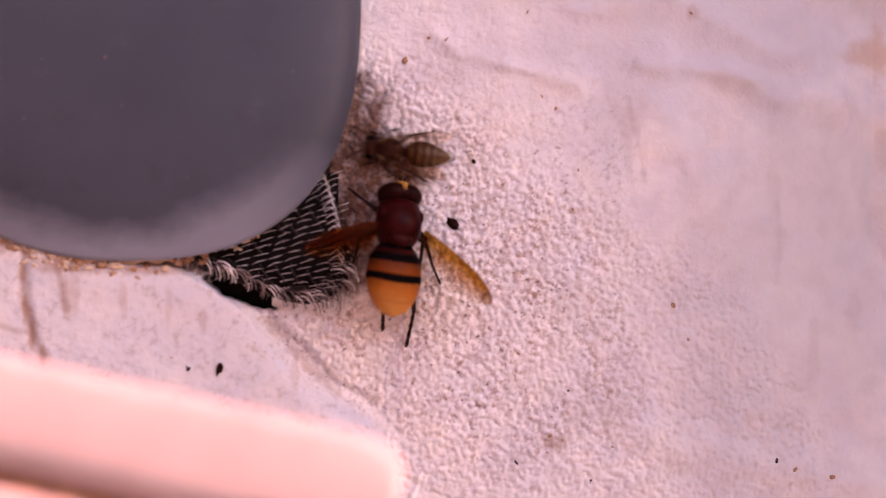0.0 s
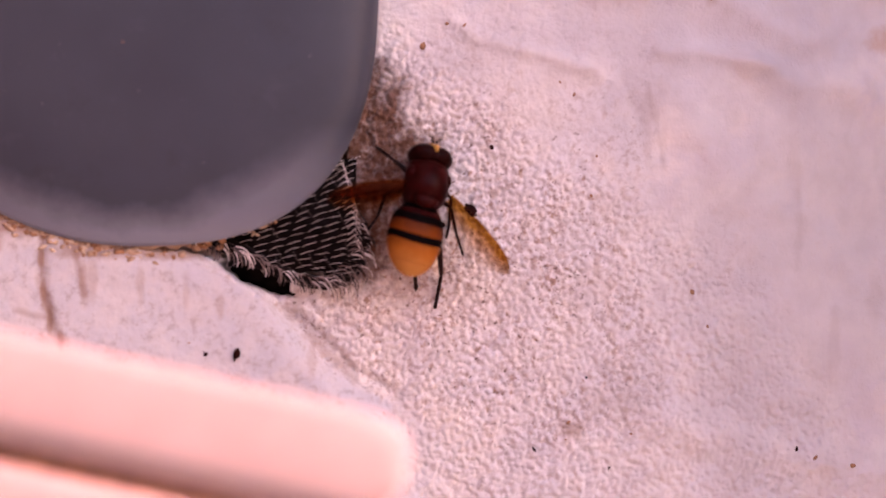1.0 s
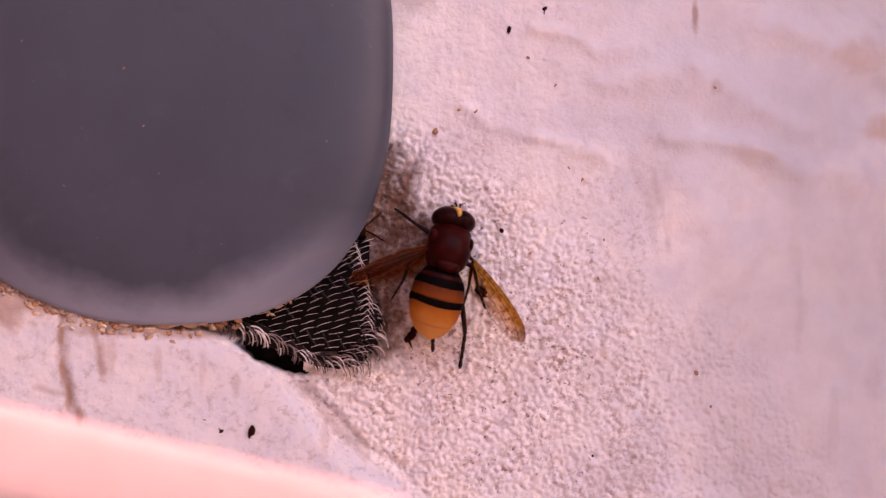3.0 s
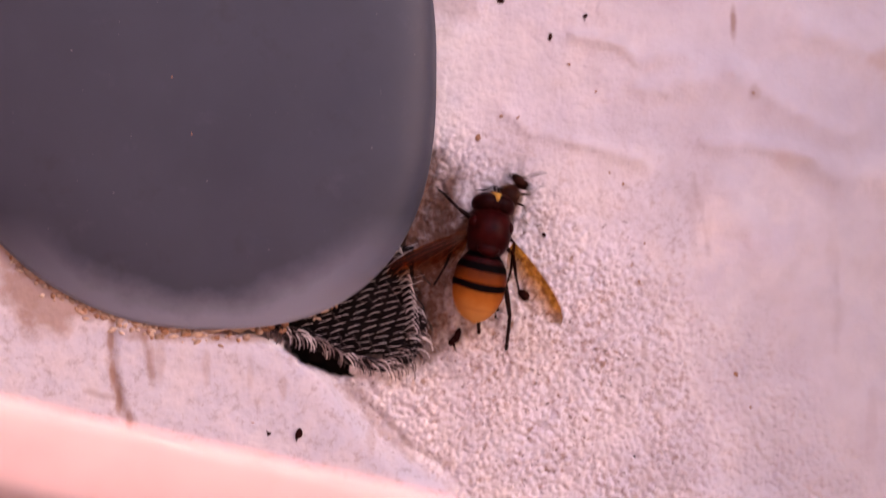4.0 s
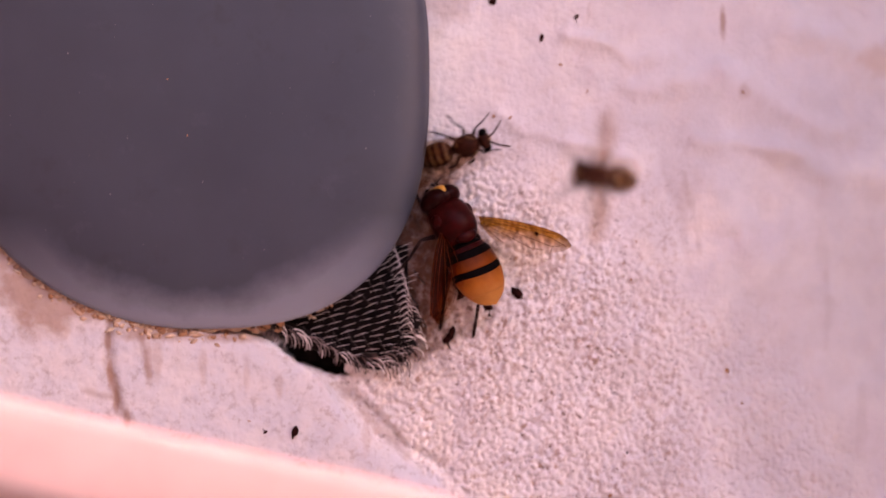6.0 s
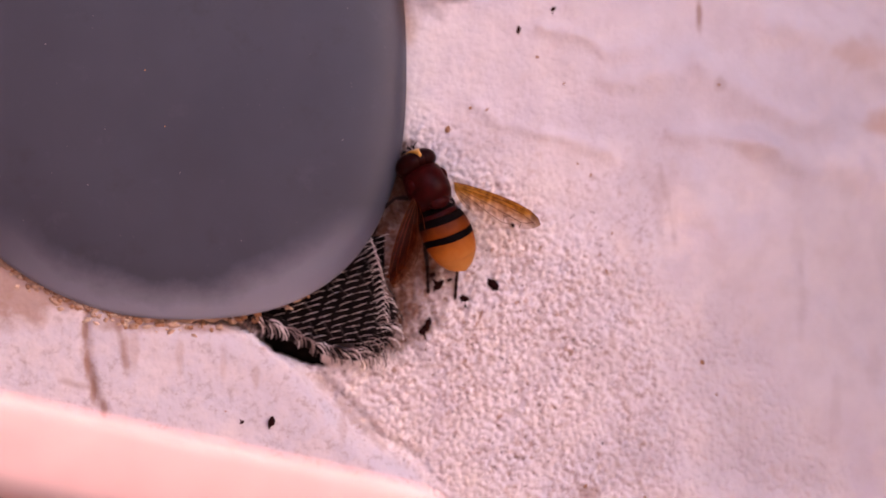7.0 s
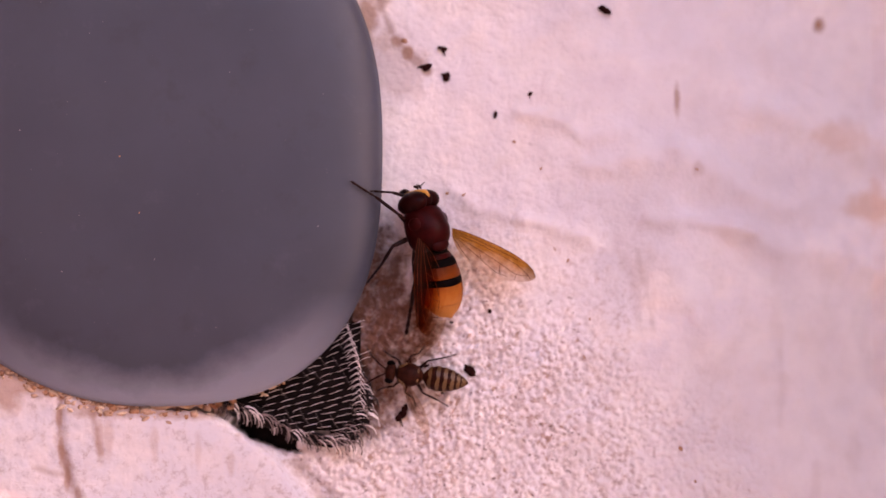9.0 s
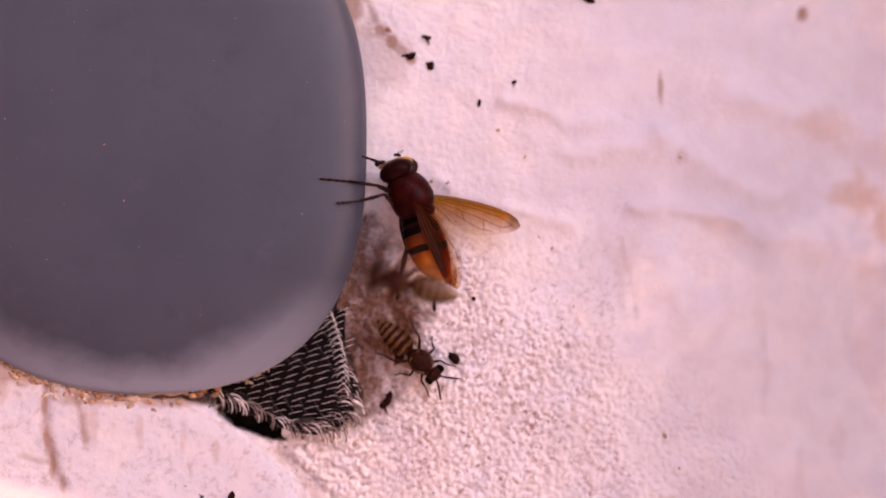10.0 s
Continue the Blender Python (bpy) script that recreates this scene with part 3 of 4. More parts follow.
        bar(name, z0, z1, deep, mat, label, end)
    bm = box(bmesh.new(), (-180, 2, -30), (-160, 100, -6))
    part("bracket", bm, UNSEEN_DARK, top, "dark bracket let into the wall", smooth=False)
    return tagged(top, "pale limewashed wooden rail with a dark groove, in full sun", "rail")


make_rail()


# ---- the grey housing over the hole
def cap_outline(grow, k, n):
    a = 2 * math.pi * k / n
    c, s = math.cos(a), math.sin(a)
    n = (CAP_N if s < 0 else 2.5) if c > 0 else 2.0      # fuller towards the lower right, longer to the left
    grow *= 1.0 - 0.55 * max(0.0, c) ** 0.6     # the rim is tighter there
    return ((CAP_A + grow + (6.8 if c < 0 else 0.0)) * math.copysign(abs(c) ** (2 / n), c), (CAP_B + grow) * math.copysign(abs(s) ** (2 / n), s))


def make_housing():
    top = new("wall_housing")
    top.location = wall_point(CAP_U, CAP_V)
    n = 144
    bm = bmesh.new()
    # profile from the middle of the face over the rounded rim to the back: inset from the outline, height above the wall
    profile = [(-41, 13.3), (-32, 13.1), (-22, 12.5), (-15, 11.8), (-10, 11.0), (-7.5, 10.4), (-5.8, 9.8), (-4.4, 9.2), (-3.2, 8.5), (-2.1, 7.7), (-1.2, 6.9), (-0.5, 6.3), (0, 5.7), (-0.3, 5.1), (-1.0, 4.8), (-16, 4.8)]
    loops = []
    for grow, h in profile:
        loops.append([bm.verts.new((x + 0.28 * max(0, h - 5.7), -h, z + 0.42 * max(0, h - 5.7))) for x, z in (cap_outline(grow, k, n) for k in range(n))])
    for a, b in zip(loops, loops[1:]):
        for k in range(n):
            bm.faces.new((a[k], a[(k + 1) % n], b[(k + 1) % n], b[k]))
    bm.faces.new(loops[0])
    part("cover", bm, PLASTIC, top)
    bm = bmesh.new()
    pipe = []
    for h in (5.2, -24):
        pipe.append([bm.verts.new((22 * math.cos(2 * math.pi * k / 64), -h, 22 * math.sin(2 * math.pi * k / 64))) for k in range(64)])
    for k in range(64):
        bm.faces.new((pipe[0][k], pipe[0][(k + 1) % 64], pipe[1][(k + 1) % 64], pipe[1][k]))
    part("pipe_stub", bm, PLASTIC, top)
    rs = random.Random(5)
    marks = [(-38.4, 27.3, 1.0, 0.3, CHIP), (-24.3, 57.5, 1.4, 0.3, CHIP), (-46.1, 49.9, 0.9, 0.5, BLACK), (-40.7, 20.4, 0.6, 0.5, CRUMB), (-17.6, 56.6, 0.9, 0.3, CHIP),
             (-40.4, 52.7, 0.8, 0.3, BLACK), (-25.3, 61.6, 0.5, 0.5, CRUMB), (-24.7, 33.1, 0.5, 0.4, BLACK), (-17.5, 33.6, 0.6, 0.35, CHIP), (-58, 33, 0.5, 0.3, RUSTY),
             (-61.6, 43.2, 0.5, 0.4, RUSTY)]
    for u, v, long, wide, mat in marks:
        bm = bmesh.new()
        rot = Matrix.Rotation(rs.uniform(0.9, 2.0) if mat is CHIP else rs.uniform(0, 3.1), 4, "Y")
        d = max(abs((u - CAP_U) / CAP_A), abs((v - CAP_V) / CAP_B))
        ellipsoid(bm, (u - CAP_U, -float(np.interp((d - 1) * 42, [p[0] for p in profile[:13]], [p[1] for p in profile[:13]])) + 0.05, v - CAP_V), (long / 2, 0.22, wide / 2), rot, 8, 6)
        part("speck", bm, mat, top)
    return tagged(top, "rounded grey plastic housing standing out over the hole", "housing")


make_housing()


# ---- sandy crust under the housing's lower rim
def crust_places():
    rs = random.Random(8)
    for k in range(230):
        u = -92 + k * 0.26 + rs.uniform(-0.7, 0.7)
        rim = CAP_V - CAP_B * math.sqrt(1 - ((u - CAP_U) / 49.5) ** 2)
        yield u, rim - rs.uniform(-0.2, 3.2) * rs.random(), rs.uniform(0.2, 0.7), rs


crust = new("sealant_crust")
crust.location = wall_point(-58, -2)
bm = bmesh.new()
rs = random.Random(21)
path, radii = [], []
for k in range(75):
    x, z = cap_outline(-0.6 + rs.uniform(-0.6, 0.7), 80 + k * 0.42, 144)
    path.append((CAP_U + x + 58, -4.3 + rs.uniform(-0.5, 0.5), CAP_V + z + 2 - 0.3))
    radii.append(0.6 + rs.uniform(-0.35, 0.45))
tube(bm, path, radii, 9)
part("bead", bm, CRUST, crust)
crumb_meshes = []
for seed in range(4):
    bm = lumpy(bmesh.new(), (1.3, 0.9, 0.8), seed)
    for vert in bm.verts:
        vert.co *= 1 + 0.45 * noise.noise(vert.co * 1.3 + Vector((seed * 7, 0, 0)))
    bmesh.ops.scale(bm, vec=(MM,) * 3, verts=bm.verts)
    crumb_meshes.append(mesh_of("crust_lump", bm, (CRUST, SAND, CRUST, RUSTY)[seed]))
for u, v, r, rs in crust_places():
    ob = new("crust_lump", rs.choice(crumb_meshes))
    ob.parent = crust
    h = max(height_at(u, v), 3.2) + rs.uniform(-0.1, 0.25)
    ob.matrix_basis = Matrix.Translation(((u + 58) * MM, -h * MM, (v + 2) * MM)) @ pose(0, 0, 0, rs.uniform(-40, 40), rs.uniform(-35, 35), 0) @ Matrix.Diagonal((r * rs.uniform(0.5, 1.3), r * 0.55, r * rs.uniform(0.6, 1.4), 1))
tagged(crust, "crumbling tan-brown sealant bead along the housing's lower rim", "sealant")


# ---- the stuffed wire braid
def braid_height(u, v):
    """The braid bulges out of the gap between wall and housing, in mm."""
    s = (u + 24) * 0.45 + (v - 3) * 0.89
    return 3.6 - 0.010 * (u + 27) ** 2 - 0.004 * s * s


def inside_braid(u, v):
    right = -18.6 + 0.06 * (v - 5) - 0.0115 * max(0, v - 2) ** 2 if v > -2 else -17 + (v + 2) * 0.55
    return -42 < u < right + 1.2 and v < 13.8 and v > -8.0 + 0.10 * (-u - 20) and v < 20 + 0.95 * (u + 14) + 10


def make_braid():
    top = new("wire_braid")
    top.location = wall_point(-27, 2)
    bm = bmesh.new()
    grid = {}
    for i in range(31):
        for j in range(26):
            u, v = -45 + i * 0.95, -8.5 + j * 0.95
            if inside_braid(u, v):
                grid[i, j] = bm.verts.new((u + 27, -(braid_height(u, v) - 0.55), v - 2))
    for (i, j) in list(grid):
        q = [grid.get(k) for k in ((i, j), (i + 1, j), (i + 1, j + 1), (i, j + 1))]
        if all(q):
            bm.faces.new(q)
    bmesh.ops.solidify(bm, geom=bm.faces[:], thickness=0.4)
    part("core", bm, HOLE_SHADE, top, "dark sheet, painted shade inside the braid")
    # a dark lump added where the hole itself would only be in shade
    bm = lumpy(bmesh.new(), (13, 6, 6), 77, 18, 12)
    ob = part("shade_lump", bm, HOLE_SHADE, top, "dark lump added for the shade inside the hole")
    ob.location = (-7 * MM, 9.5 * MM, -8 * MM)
    rs = random.Random(11)

    def strand_mesh(length, arch, r, mat, seed):
        q = random.Random(seed)
        bm = bmesh.new()
        pts = [(length * (k / 6 - 0.5), -arch * math.sin(math.pi * k / 6) + 0.1, q.uniform(-0.05, 0.05) + 0.12 * math.sin(math.pi * k / 6)) for k in range(7)]
        tube(bm, pts, [r * 0.6, r, r, r, r, r, r * 0.6], 5)
        bmesh.ops.scale(bm, vec=(MM,) * 3, verts=bm.verts)
        return mesh_of("strand", bm, mat)

    bright = [strand_mesh(2.85, 0.42, 0.052, WIRE, k) for k in range(4)]
    stout = [strand_mesh(2.7, 0.55, 0.085, WIRE, 30 + k) for k in range(3)]
    dull = [strand_mesh(3.3, 0.40, 0.14, WIRE_DARK, 20 + k) for k in range(3)]

    def put(meshes, u, v, turn, lift=0.0, name="strand", size=1.0):
        ob = new(name, rs.choice(meshes))
        ob.parent = top
        m = Matrix.Translation(((u + 27) * MM, -(braid_height(u, v) + lift) * MM, (v - 2) * MM))
        ob.matrix_basis = m @ Matrix.Rotation(-turn, 4, "Y") @ Matrix.Rotation(rs.uniform(-0.15, 0.15), 4, "X") @ Matrix.Diagonal((size, size, size, 1))

    # rows of floats, rising a little to the right, every second row set off by half a stitch
    for row in range(25):
        for col in range(14):
            a = -24 + col * 3.15 + 0.42 * row
            b = -9 + row * 1.18
            turn = radians(10 + 0.9 * row) + rs.uniform(-0.10, 0.10)
            u = -27 + a + rs.uniform(-0.15, 0.15)
            v = b + 0.20 * a + 0.7 * math.sin(a * 0.16) + rs.uniform(-0.12, 0.12)
            if inside_braid(u, v) and inside_braid(u - 1.2, v):
                put(bright, u, v, turn, 0.0, size=rs.uniform(0.82, 1.0))
                if rs.random() < 0.2:
                    put(dull, u + 1.5, v - 0.3, turn + 1.9, -0.25)
    # the border up the right side: crossing strands
    for k in range(15):
        v = -2.0 + k * 1.05
        right = -18.0 - 0.012 * max(0, v - 1) ** 2 - 0.10 * max(0, v)
        put(stout, right, v, radians(-56 + rs.uniform(-9, 9)), 0.3, size=0.9)
        put(stout, right - 0.9, v + 0.5, radians(30 + rs.uniform(-8, 8)), 0.25, size=0.85)
    # the rolled hem along the lower edge: a roll coloured dark as the shade between strands, and loops that run out to
    # the right and curl down over it
    hem = [Vector(p) for p in ((-46.5, -2.2), (-43, -2.6), (-39, -3.4), (-35, -5.4), (-31, -7.2), (-27, -8.9), (-23, -9.8), (-19.6, -9.0), (-17.2, -6.2), (-16.3, -2.8), (-16.9, 1.0))]

    def hem_at(f):
        a = f * (len(hem) - 1)
        i = min(int(a), len(hem) - 2)
        return hem[i].lerp(hem[i + 1], a - i)

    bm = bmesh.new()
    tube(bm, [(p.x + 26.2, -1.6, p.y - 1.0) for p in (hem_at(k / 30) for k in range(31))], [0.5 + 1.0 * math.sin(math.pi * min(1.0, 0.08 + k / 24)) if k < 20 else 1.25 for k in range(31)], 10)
    part("hem_roll", bm, HOLE_SHADE, top, "rolled hem of the braid, dark for the shade in its gaps")

    def loop_mesh(seed, mat, r, span):
        q = random.Random(seed)
        bm = bmesh.new()
        n, x, z = 9, 0.0, 0.0
        pts = []
        for k in range(n + 1):
            f = k / n
            pts.append((x + q.uniform(-0.04, 0.04), -1.15 * math.sin(math.pi * (0.12 + 0.80 * f)), z))
            a = radians(18 - span * f)
            x, z = x + 0.49 * math.cos(a), z + 0.49 * math.sin(a)
        tube(bm, pts, [r * 0.7] + [r] * (n - 1) + [r * 0.6], 5)
        bmesh.ops.scale(bm, vec=(MM,) * 3, verts=bm.verts)
        return mesh_of("loop", bm, mat)

    loops = [loop_mesh(40 + k, (FRAY, WIRE, FRAY, FRAY, WIRE_DARK)[k % 5], (0.13, 0.15, 0.11)[k % 3], 95 + 9 * (k % 4)) for k in range(10)]
    for layer, count, inset in ((0, 58, 1.9), (1, 46, 3.4), (2, 22, 0.8)):
        for k in range(count):
            f = (k + rs.uniform(0.2, 0.8)) / count
            p = hem_at(f) + Vector((-inset * 0.8, inset * 0.62))
            turn = -34 * (1 - f) ** 0.7 + 10 * math.sin(f * 23 + layer) + rs.uniform(-9, 9)
            size = rs.uniform(0.72, 1.08) * (0.8 if f < 0.12 or f > 0.85 else 1.0)
            ob = new("loop", rs.choice(loops))
            ob.parent = top
            h = 1.9 + 0.45 * layer * (layer < 2) + rs.uniform(-0.35, 0.35)
            ob.matrix_basis = Matrix.Translation(((p.x + 27) * MM, -h * MM, (p.y - 2) * MM)) @ pose(0, 0, 0, rs.uniform(-10, 10), -turn, rs.uniform(-12, 12)) @ Matrix.Diagonal((size, size, size, 1))
    return tagged(top, "dark knitted wire braid stuffed into the hole, frayed below", "wire braid")


make_braid()


# ---- droppings and grit on the plaster
def make_drops():
    spots = [(-10.4, -3.0, 2.2, CRUMB), (-11.3, -4.3, 1.3, CRUMB), (1.8, 4.4, 2.3, CRUMB), (-8.4, 4.2, 2.1, CRUMB), (-9.5, 6.2, 1.1, CRUMB), (-6.3, 5.3, 1.0, CRUMB), (-3.6, 1.9, 1.4, CRUMB), (-3.4, 0.4, 0.6, CRUMB),
             (6.5, 52.0, 1.2, CRUMB), (-6.3, 60.9, 1.7, CRUMB), (-2.6, 59.1, 1.5, CRUMB), (-3.4, 64.5, 1.6, CRUMB), (-10.5, 66, 1.4, RUSTY), (-2.5, 37.3, 0.9, RUSTY), (0.6, 37.0, 1.1, RUSTY), (-6.7, 33.3, 1.6, RUSTY),
             (5.4, 15.5, 0.8, CRUMB), (22.2, -25.1, 0.5, BLACK), (13.0, -37.8, 0.9, CRUMB), (18.5, -36, 0.7, RUSTY), (26.2, -41, 0.5, BLACK), (59.6, -38, 1.0, CRUMB), (63, -39.5, 1.2, RUSTY), (70, -41, 1.2, RUSTY),
             (43.6, -16, 0.9, RUSTY), (41, -10, 1.2, RUSTY), (20, 24.9, 0.9, RUSTY), (17.5, 27, 0.8, RUSTY), (23, 7, 1.0, RUSTY), (24, 14, 0.6, RUSTY), (-39, -20.9, 1.7, CRUMB), (-44.5, -21, 0.8, CRUMB), (-47.5, -19, 0.7, RUSTY),
             (30, -35, 0.8, RUSTY), (19, -33, 1.1, RUSTY), (15, 42, 0.8, RUSTY), (10, 47, 0.9, RUSTY), (69, 71, 1.6, RUSTY), (27, 72, 2.2, CRUMB), (44.3, 42.1, 0.9, RUSTY), (13, 56, 0.9, CRUMB)]
    rs = random.Random(3)
    for u, v, d, mat in spots:
        d *= 0.7 if mat is RUSTY else 1.0
        bm = lumpy(bmesh.new(), (d * 0.64, 0.30 * d, d / 2 * rs.uniform(0.45, 0.95)), rs.randrange(999), 10, 8)
        if mat is not RUSTY and rs.random() < 0.7:      # a smaller lump or a dried tail beside it
            a = rs.uniform(0, 6.28)
            out = Vector((math.cos(a), 0, math.sin(a)))
            tube(bm, [out * 0.2 * d, out * 0.55 * d + Vector((0, 0.05 * d, 0)), out * rs.uniform(0.8, 1.3) * d + Vector((0, 0.1 * d, 0.2 * d))], [0.24 * d, rs.uniform(0.10, 0.22) * d, 0.05 * d], 7)
        ob = part("dropping" if mat is not RUSTY else "grit_grain", bm, mat)
        ob.matrix_basis = Matrix.Translation(wall_point(u, v, height_at(u, v) + 0.20 * d)) @ pose(0, 0, 0, 0, rs.uniform(0, 180), 0)
        if mat is RUSTY:
            tagged(ob, "small rusty-brown grain of grit stuck to the plaster", "grit", "grit on the wall")
        else:
            tagged(ob, "dark dried insect dropping stuck to the plaster", "dropping", "droppings on the wall")


make_drops()


# ---- the hoverfly
def wing_outline(length, width):
    """Front edge out to the tip and the rear edge back, x along the wing, y to the front."""
    front = [(0, 0.10), (0.12, 0.14), (0.3, 0.15), (0.5, 0.12), (0.7, 0.06), (0.86, -0.04), (0.95, -0.16), (1.0, -0.34)]
    rear = [(0.97, -0.46), (0.90, -0.58), (0.80, -0.68), (0.68, -0.78), (0.56, -0.83), (0.45, -0.80), (0.36, -0.70), (0.27, -0.62), (0.18, -0.52), (0.10, -0.34), (0.03, -0.12)]
    return [(x * length, y * width) for x, y in front + rear]


def make_wing(name, parent, length, width, mat, root, side, sweep, lift, twist, veins, vein_r, plies=1):
    """A wing of its membrane, in one layer or in more that darken it as shade would, and its veins; side 1 to the
    right, -1 to the left.
    """
    pts = wing_outline(length, width)
    bm = bmesh.new()
    up = lambda x, y: 0.35 * math.sin(x / length * 2.2) + 0.10 * math.sin(y * 2.4 + x * 0.5)
    for ply in range(plies):
        low = 0.22 * ply
        mid = [bm.verts.new((x, -0.25 * width * min(1, x / length * 3) * (1 - 0.22 * ply), up(x, -0.25 * width) - low)) for x in (0.02 * length, 0.25 * length, 0.5 * length, 0.75 * length, 0.93 * length)]
        rim = [bm.verts.new((x * (1 - 0.03 * ply), y * (1 - 0.22 * ply), up(x, y) - low)) for x, y in pts]
        n = len(rim)
        nearest = [min(range(5), key=lambda k: abs(mid[k].co.x - p[0])) for p in pts]
        for k in range(n):
            a, b = nearest[k], nearest[(k + 1) % n]
            bm.faces.new((rim[k], rim[(k + 1) % n], mid[b]))
            if a != b:
                bm.faces.new((rim[k], mid[b], mid[a]))
    if side < 0:
        bmesh.ops.scale(bm, vec=(-1, 1, 1), verts=bm.verts)
    wing = part(name, bm, mat, parent)
    for points in veins:
        bm = bmesh.new()
        tube(bm, [(side * x * length, y * width, up(x * length, y * width) + 0.03) for x, y in points], vein_r, 5)
        part("vein", bm, VEIN, wing)
    wing.matrix_basis = pose(root[0] * side * MM, root[1] * MM, root[2] * MM) @ pose(0, 0, 0, 0, 0, -sweep * side) @ pose(0, 0, 0, 0, -lift * side, 0) @ pose(0, 0, 0, twist, 0, 0)
    return wing


FLY_VEINS = [[(0, 0.10), (0.12, 0.14), (0.3, 0.15), (0.5, 0.12), (0.7, 0.06), (0.86, -0.04), (0.95, -0.16), (1.0, -0.34)],
             [(0, 0.05), (0.25, 0.06), (0.5, 0.02), (0.72, -0.04), (0.86, -0.08)],
             [(0.02, 0.0), (0.3, -0.04), (0.55, -0.10), (0.78, -0.20), (0.9, -0.34), (0.95, -0.42)],
             [(0.05, -0.05), (0.35, -0.20), (0.6, -0.34), (0.78, -0.46), (0.86, -0.44), (0.92, -0.34)],
             [(0.05, -0.08), (0.25, -0.28), (0.45, -0.50), (0.6, -0.64), (0.72, -0.62)],
             [(0.35, -0.20), (0.40, -0.44)], [(0.6, -0.34), (0.63, -0.62)], [(0.04, -0.1), (0.15, -0.35), (0.3, -0.6)], [(0.80, -0.46), (0.80, -0.64)]]


def make_leg(parent, name, points, r):
    """Femur, tibia and a jointed foot through hip, knee, ankle and toe, one mesh."""
    hip, knee, ankle, toe = (Vector(p) for p in points)
    bm = bmesh.new()
    tube(bm, [hip, hip.lerp(knee, 0.35), hip.lerp(knee, 0.8), knee], [r * 0.9, r * 1.25, r, r * 0.7], 8)
    tube(bm, [knee, knee.lerp(ankle, 0.5), ankle], [r * 0.65, r * 0.85, r * 0.65], 8)
    for k in range(4):
        a, b = ankle.lerp(toe, k / 4), ankle.lerp(toe, (k + 1.02) / 4)
        tube(bm, [a, a.lerp(b, 0.7), b], [r * 0.48, r * 0.66, r * 0.5], 6)
    for s in (-1, 1):
        tube(bm, [toe, toe + (toe - ankle).normalized() * 0.35 + Vector((s * 0.25, 0, 0))], [r * 0.25, r * 0.08], 4)
    return part(name, bm, LEG, parent)


def make_hoverfly():
    top = new("hoverfly")
    bm = bmesh.new()
    loft(bm, [(0, 5.2, 0.2, 2.0, 1.2), (0, 4.8, 0.3, 3.2, 2.1), (0, 3.9, 0.4, 3.75, 2.75), (0, 2.4, 0.5, 4.0, 3.25), (0, 0.2, 0.6, 4.15, 3.45), (0, -1.2, 0.5, 3.95, 3.2), (0, -2.2, 0.4, 3.6, 2.7), (0, -2.9, 0.2, 3.1, 2.1), (0, -3.4, 0.1, 2.4, 1.4)], 26)
    part("thorax", bm, CUTICLE, top, "glossy red-brown thorax")
    bm = bmesh.new()
    ellipsoid(bm, (0, -2.6, 2.3), (2.2, 1.25, 0.95), None, 18, 10)
    part("scutellum", bm, CUTICLE, top)
    for s in (-1, 1):
        bm = bmesh.new()
        ellipsoid(bm, (s * 3.3, 2.0, 1.2), (1.0, 1.5, 1.3), None, 12, 8)
        part("shoulder", bm, CUTICLE, top)
    # head: two large eyes with a yellow band between them
    head = part("head", ellipsoid(bmesh.new(), (0, 6.15, 0.2), (3.5, 2.1, 2.85), None, 20, 14), EYE_RED, top)
    for s in (-1, 1):
        bm = bmesh.new()
        ellipsoid(bm, (s * 1.35, 6.1, 0.35), (2.75, 2.08, 2.72), Matrix.Rotation(-s * 0.16, 4, "Z"), 22, 16)
        part("eye", bm, EYE_RED, head, "large dark red-brown compound eye")
    bm = bmesh.new()
    loft(bm, [(0, 6.3, 2.85, 0.3, 0.2), (0, 6.8, 2.8, 0.42, 0.3), (0, 7.3, 2.5, 0.5, 0.45), (0, 7.7, 1.9, 0.85, 0.7), (0, 8.05, 0.8, 1.3, 1.2), (0, 8.35, -0.5, 1.25, 1.2), (0, 8.2, -1.7, 0.9, 0.8), (0, 7.7, -2.2, 0.5, 0.4)], 14)
    part("face", bm, YELLOW, head, "bright yellow face and brow")
    for s in (-1, 1):
        bm = bmesh.new()
        tube(bm, [(s * 0.3, 8.3, 1.4), (s * 0.4, 8.7, 1.3), (s * 0.45, 9.0, 0.8)], [0.16, 0.22, 0.26], 8)
        tube(bm, [(s * 0.4, 8.8, 1.3), (s * 0.7, 9.1, 1.7), (s * 1.0, 9.3, 2.0)], [0.07, 0.05, 0.03], 5)
        for k in range(7):
            p = Vector((s * 0.4, 8.8, 1.3)).lerp(Vector((s * 1.0, 9.3, 2.0)), k / 7)
            tube(bm, [p, p + Vector((s * 0.35, -0.1, 0.25))], [0.03, 0.015], 4)
        part("antenna", bm, LEG, head)
    bm = bmesh.new()
    tube(bm, [(0, 8.4, -1.4), (0, 8.9, -2.1), (0, 8.7, -2.8)], [0.5, 0.42, 0.5], 8)
    part("proboscis", bm, LEG, head)
    # abdomen in its plates: brown, black, orange, black, yellow-orange
    rings = [(-2.6, 2.8, 1.7), (-3.5, 3.5, 2.05), (-4.3, 4.2, 2.4), (-5.4, 4.75, 2.65), (-6.5, 5.05, 2.75), (-7.6, 5.2, 2.8), (-8.8, 5.2, 2.8), (-10.0, 5.05, 2.7), (-11.2, 4.75, 2.55), (-12.4, 4.3, 2.35), (-13.5, 3.7, 2.0), (-14.5, 2.9, 1.6), (-15.2, 1.95, 1.05), (-15.6, 0.9, 0.5)]

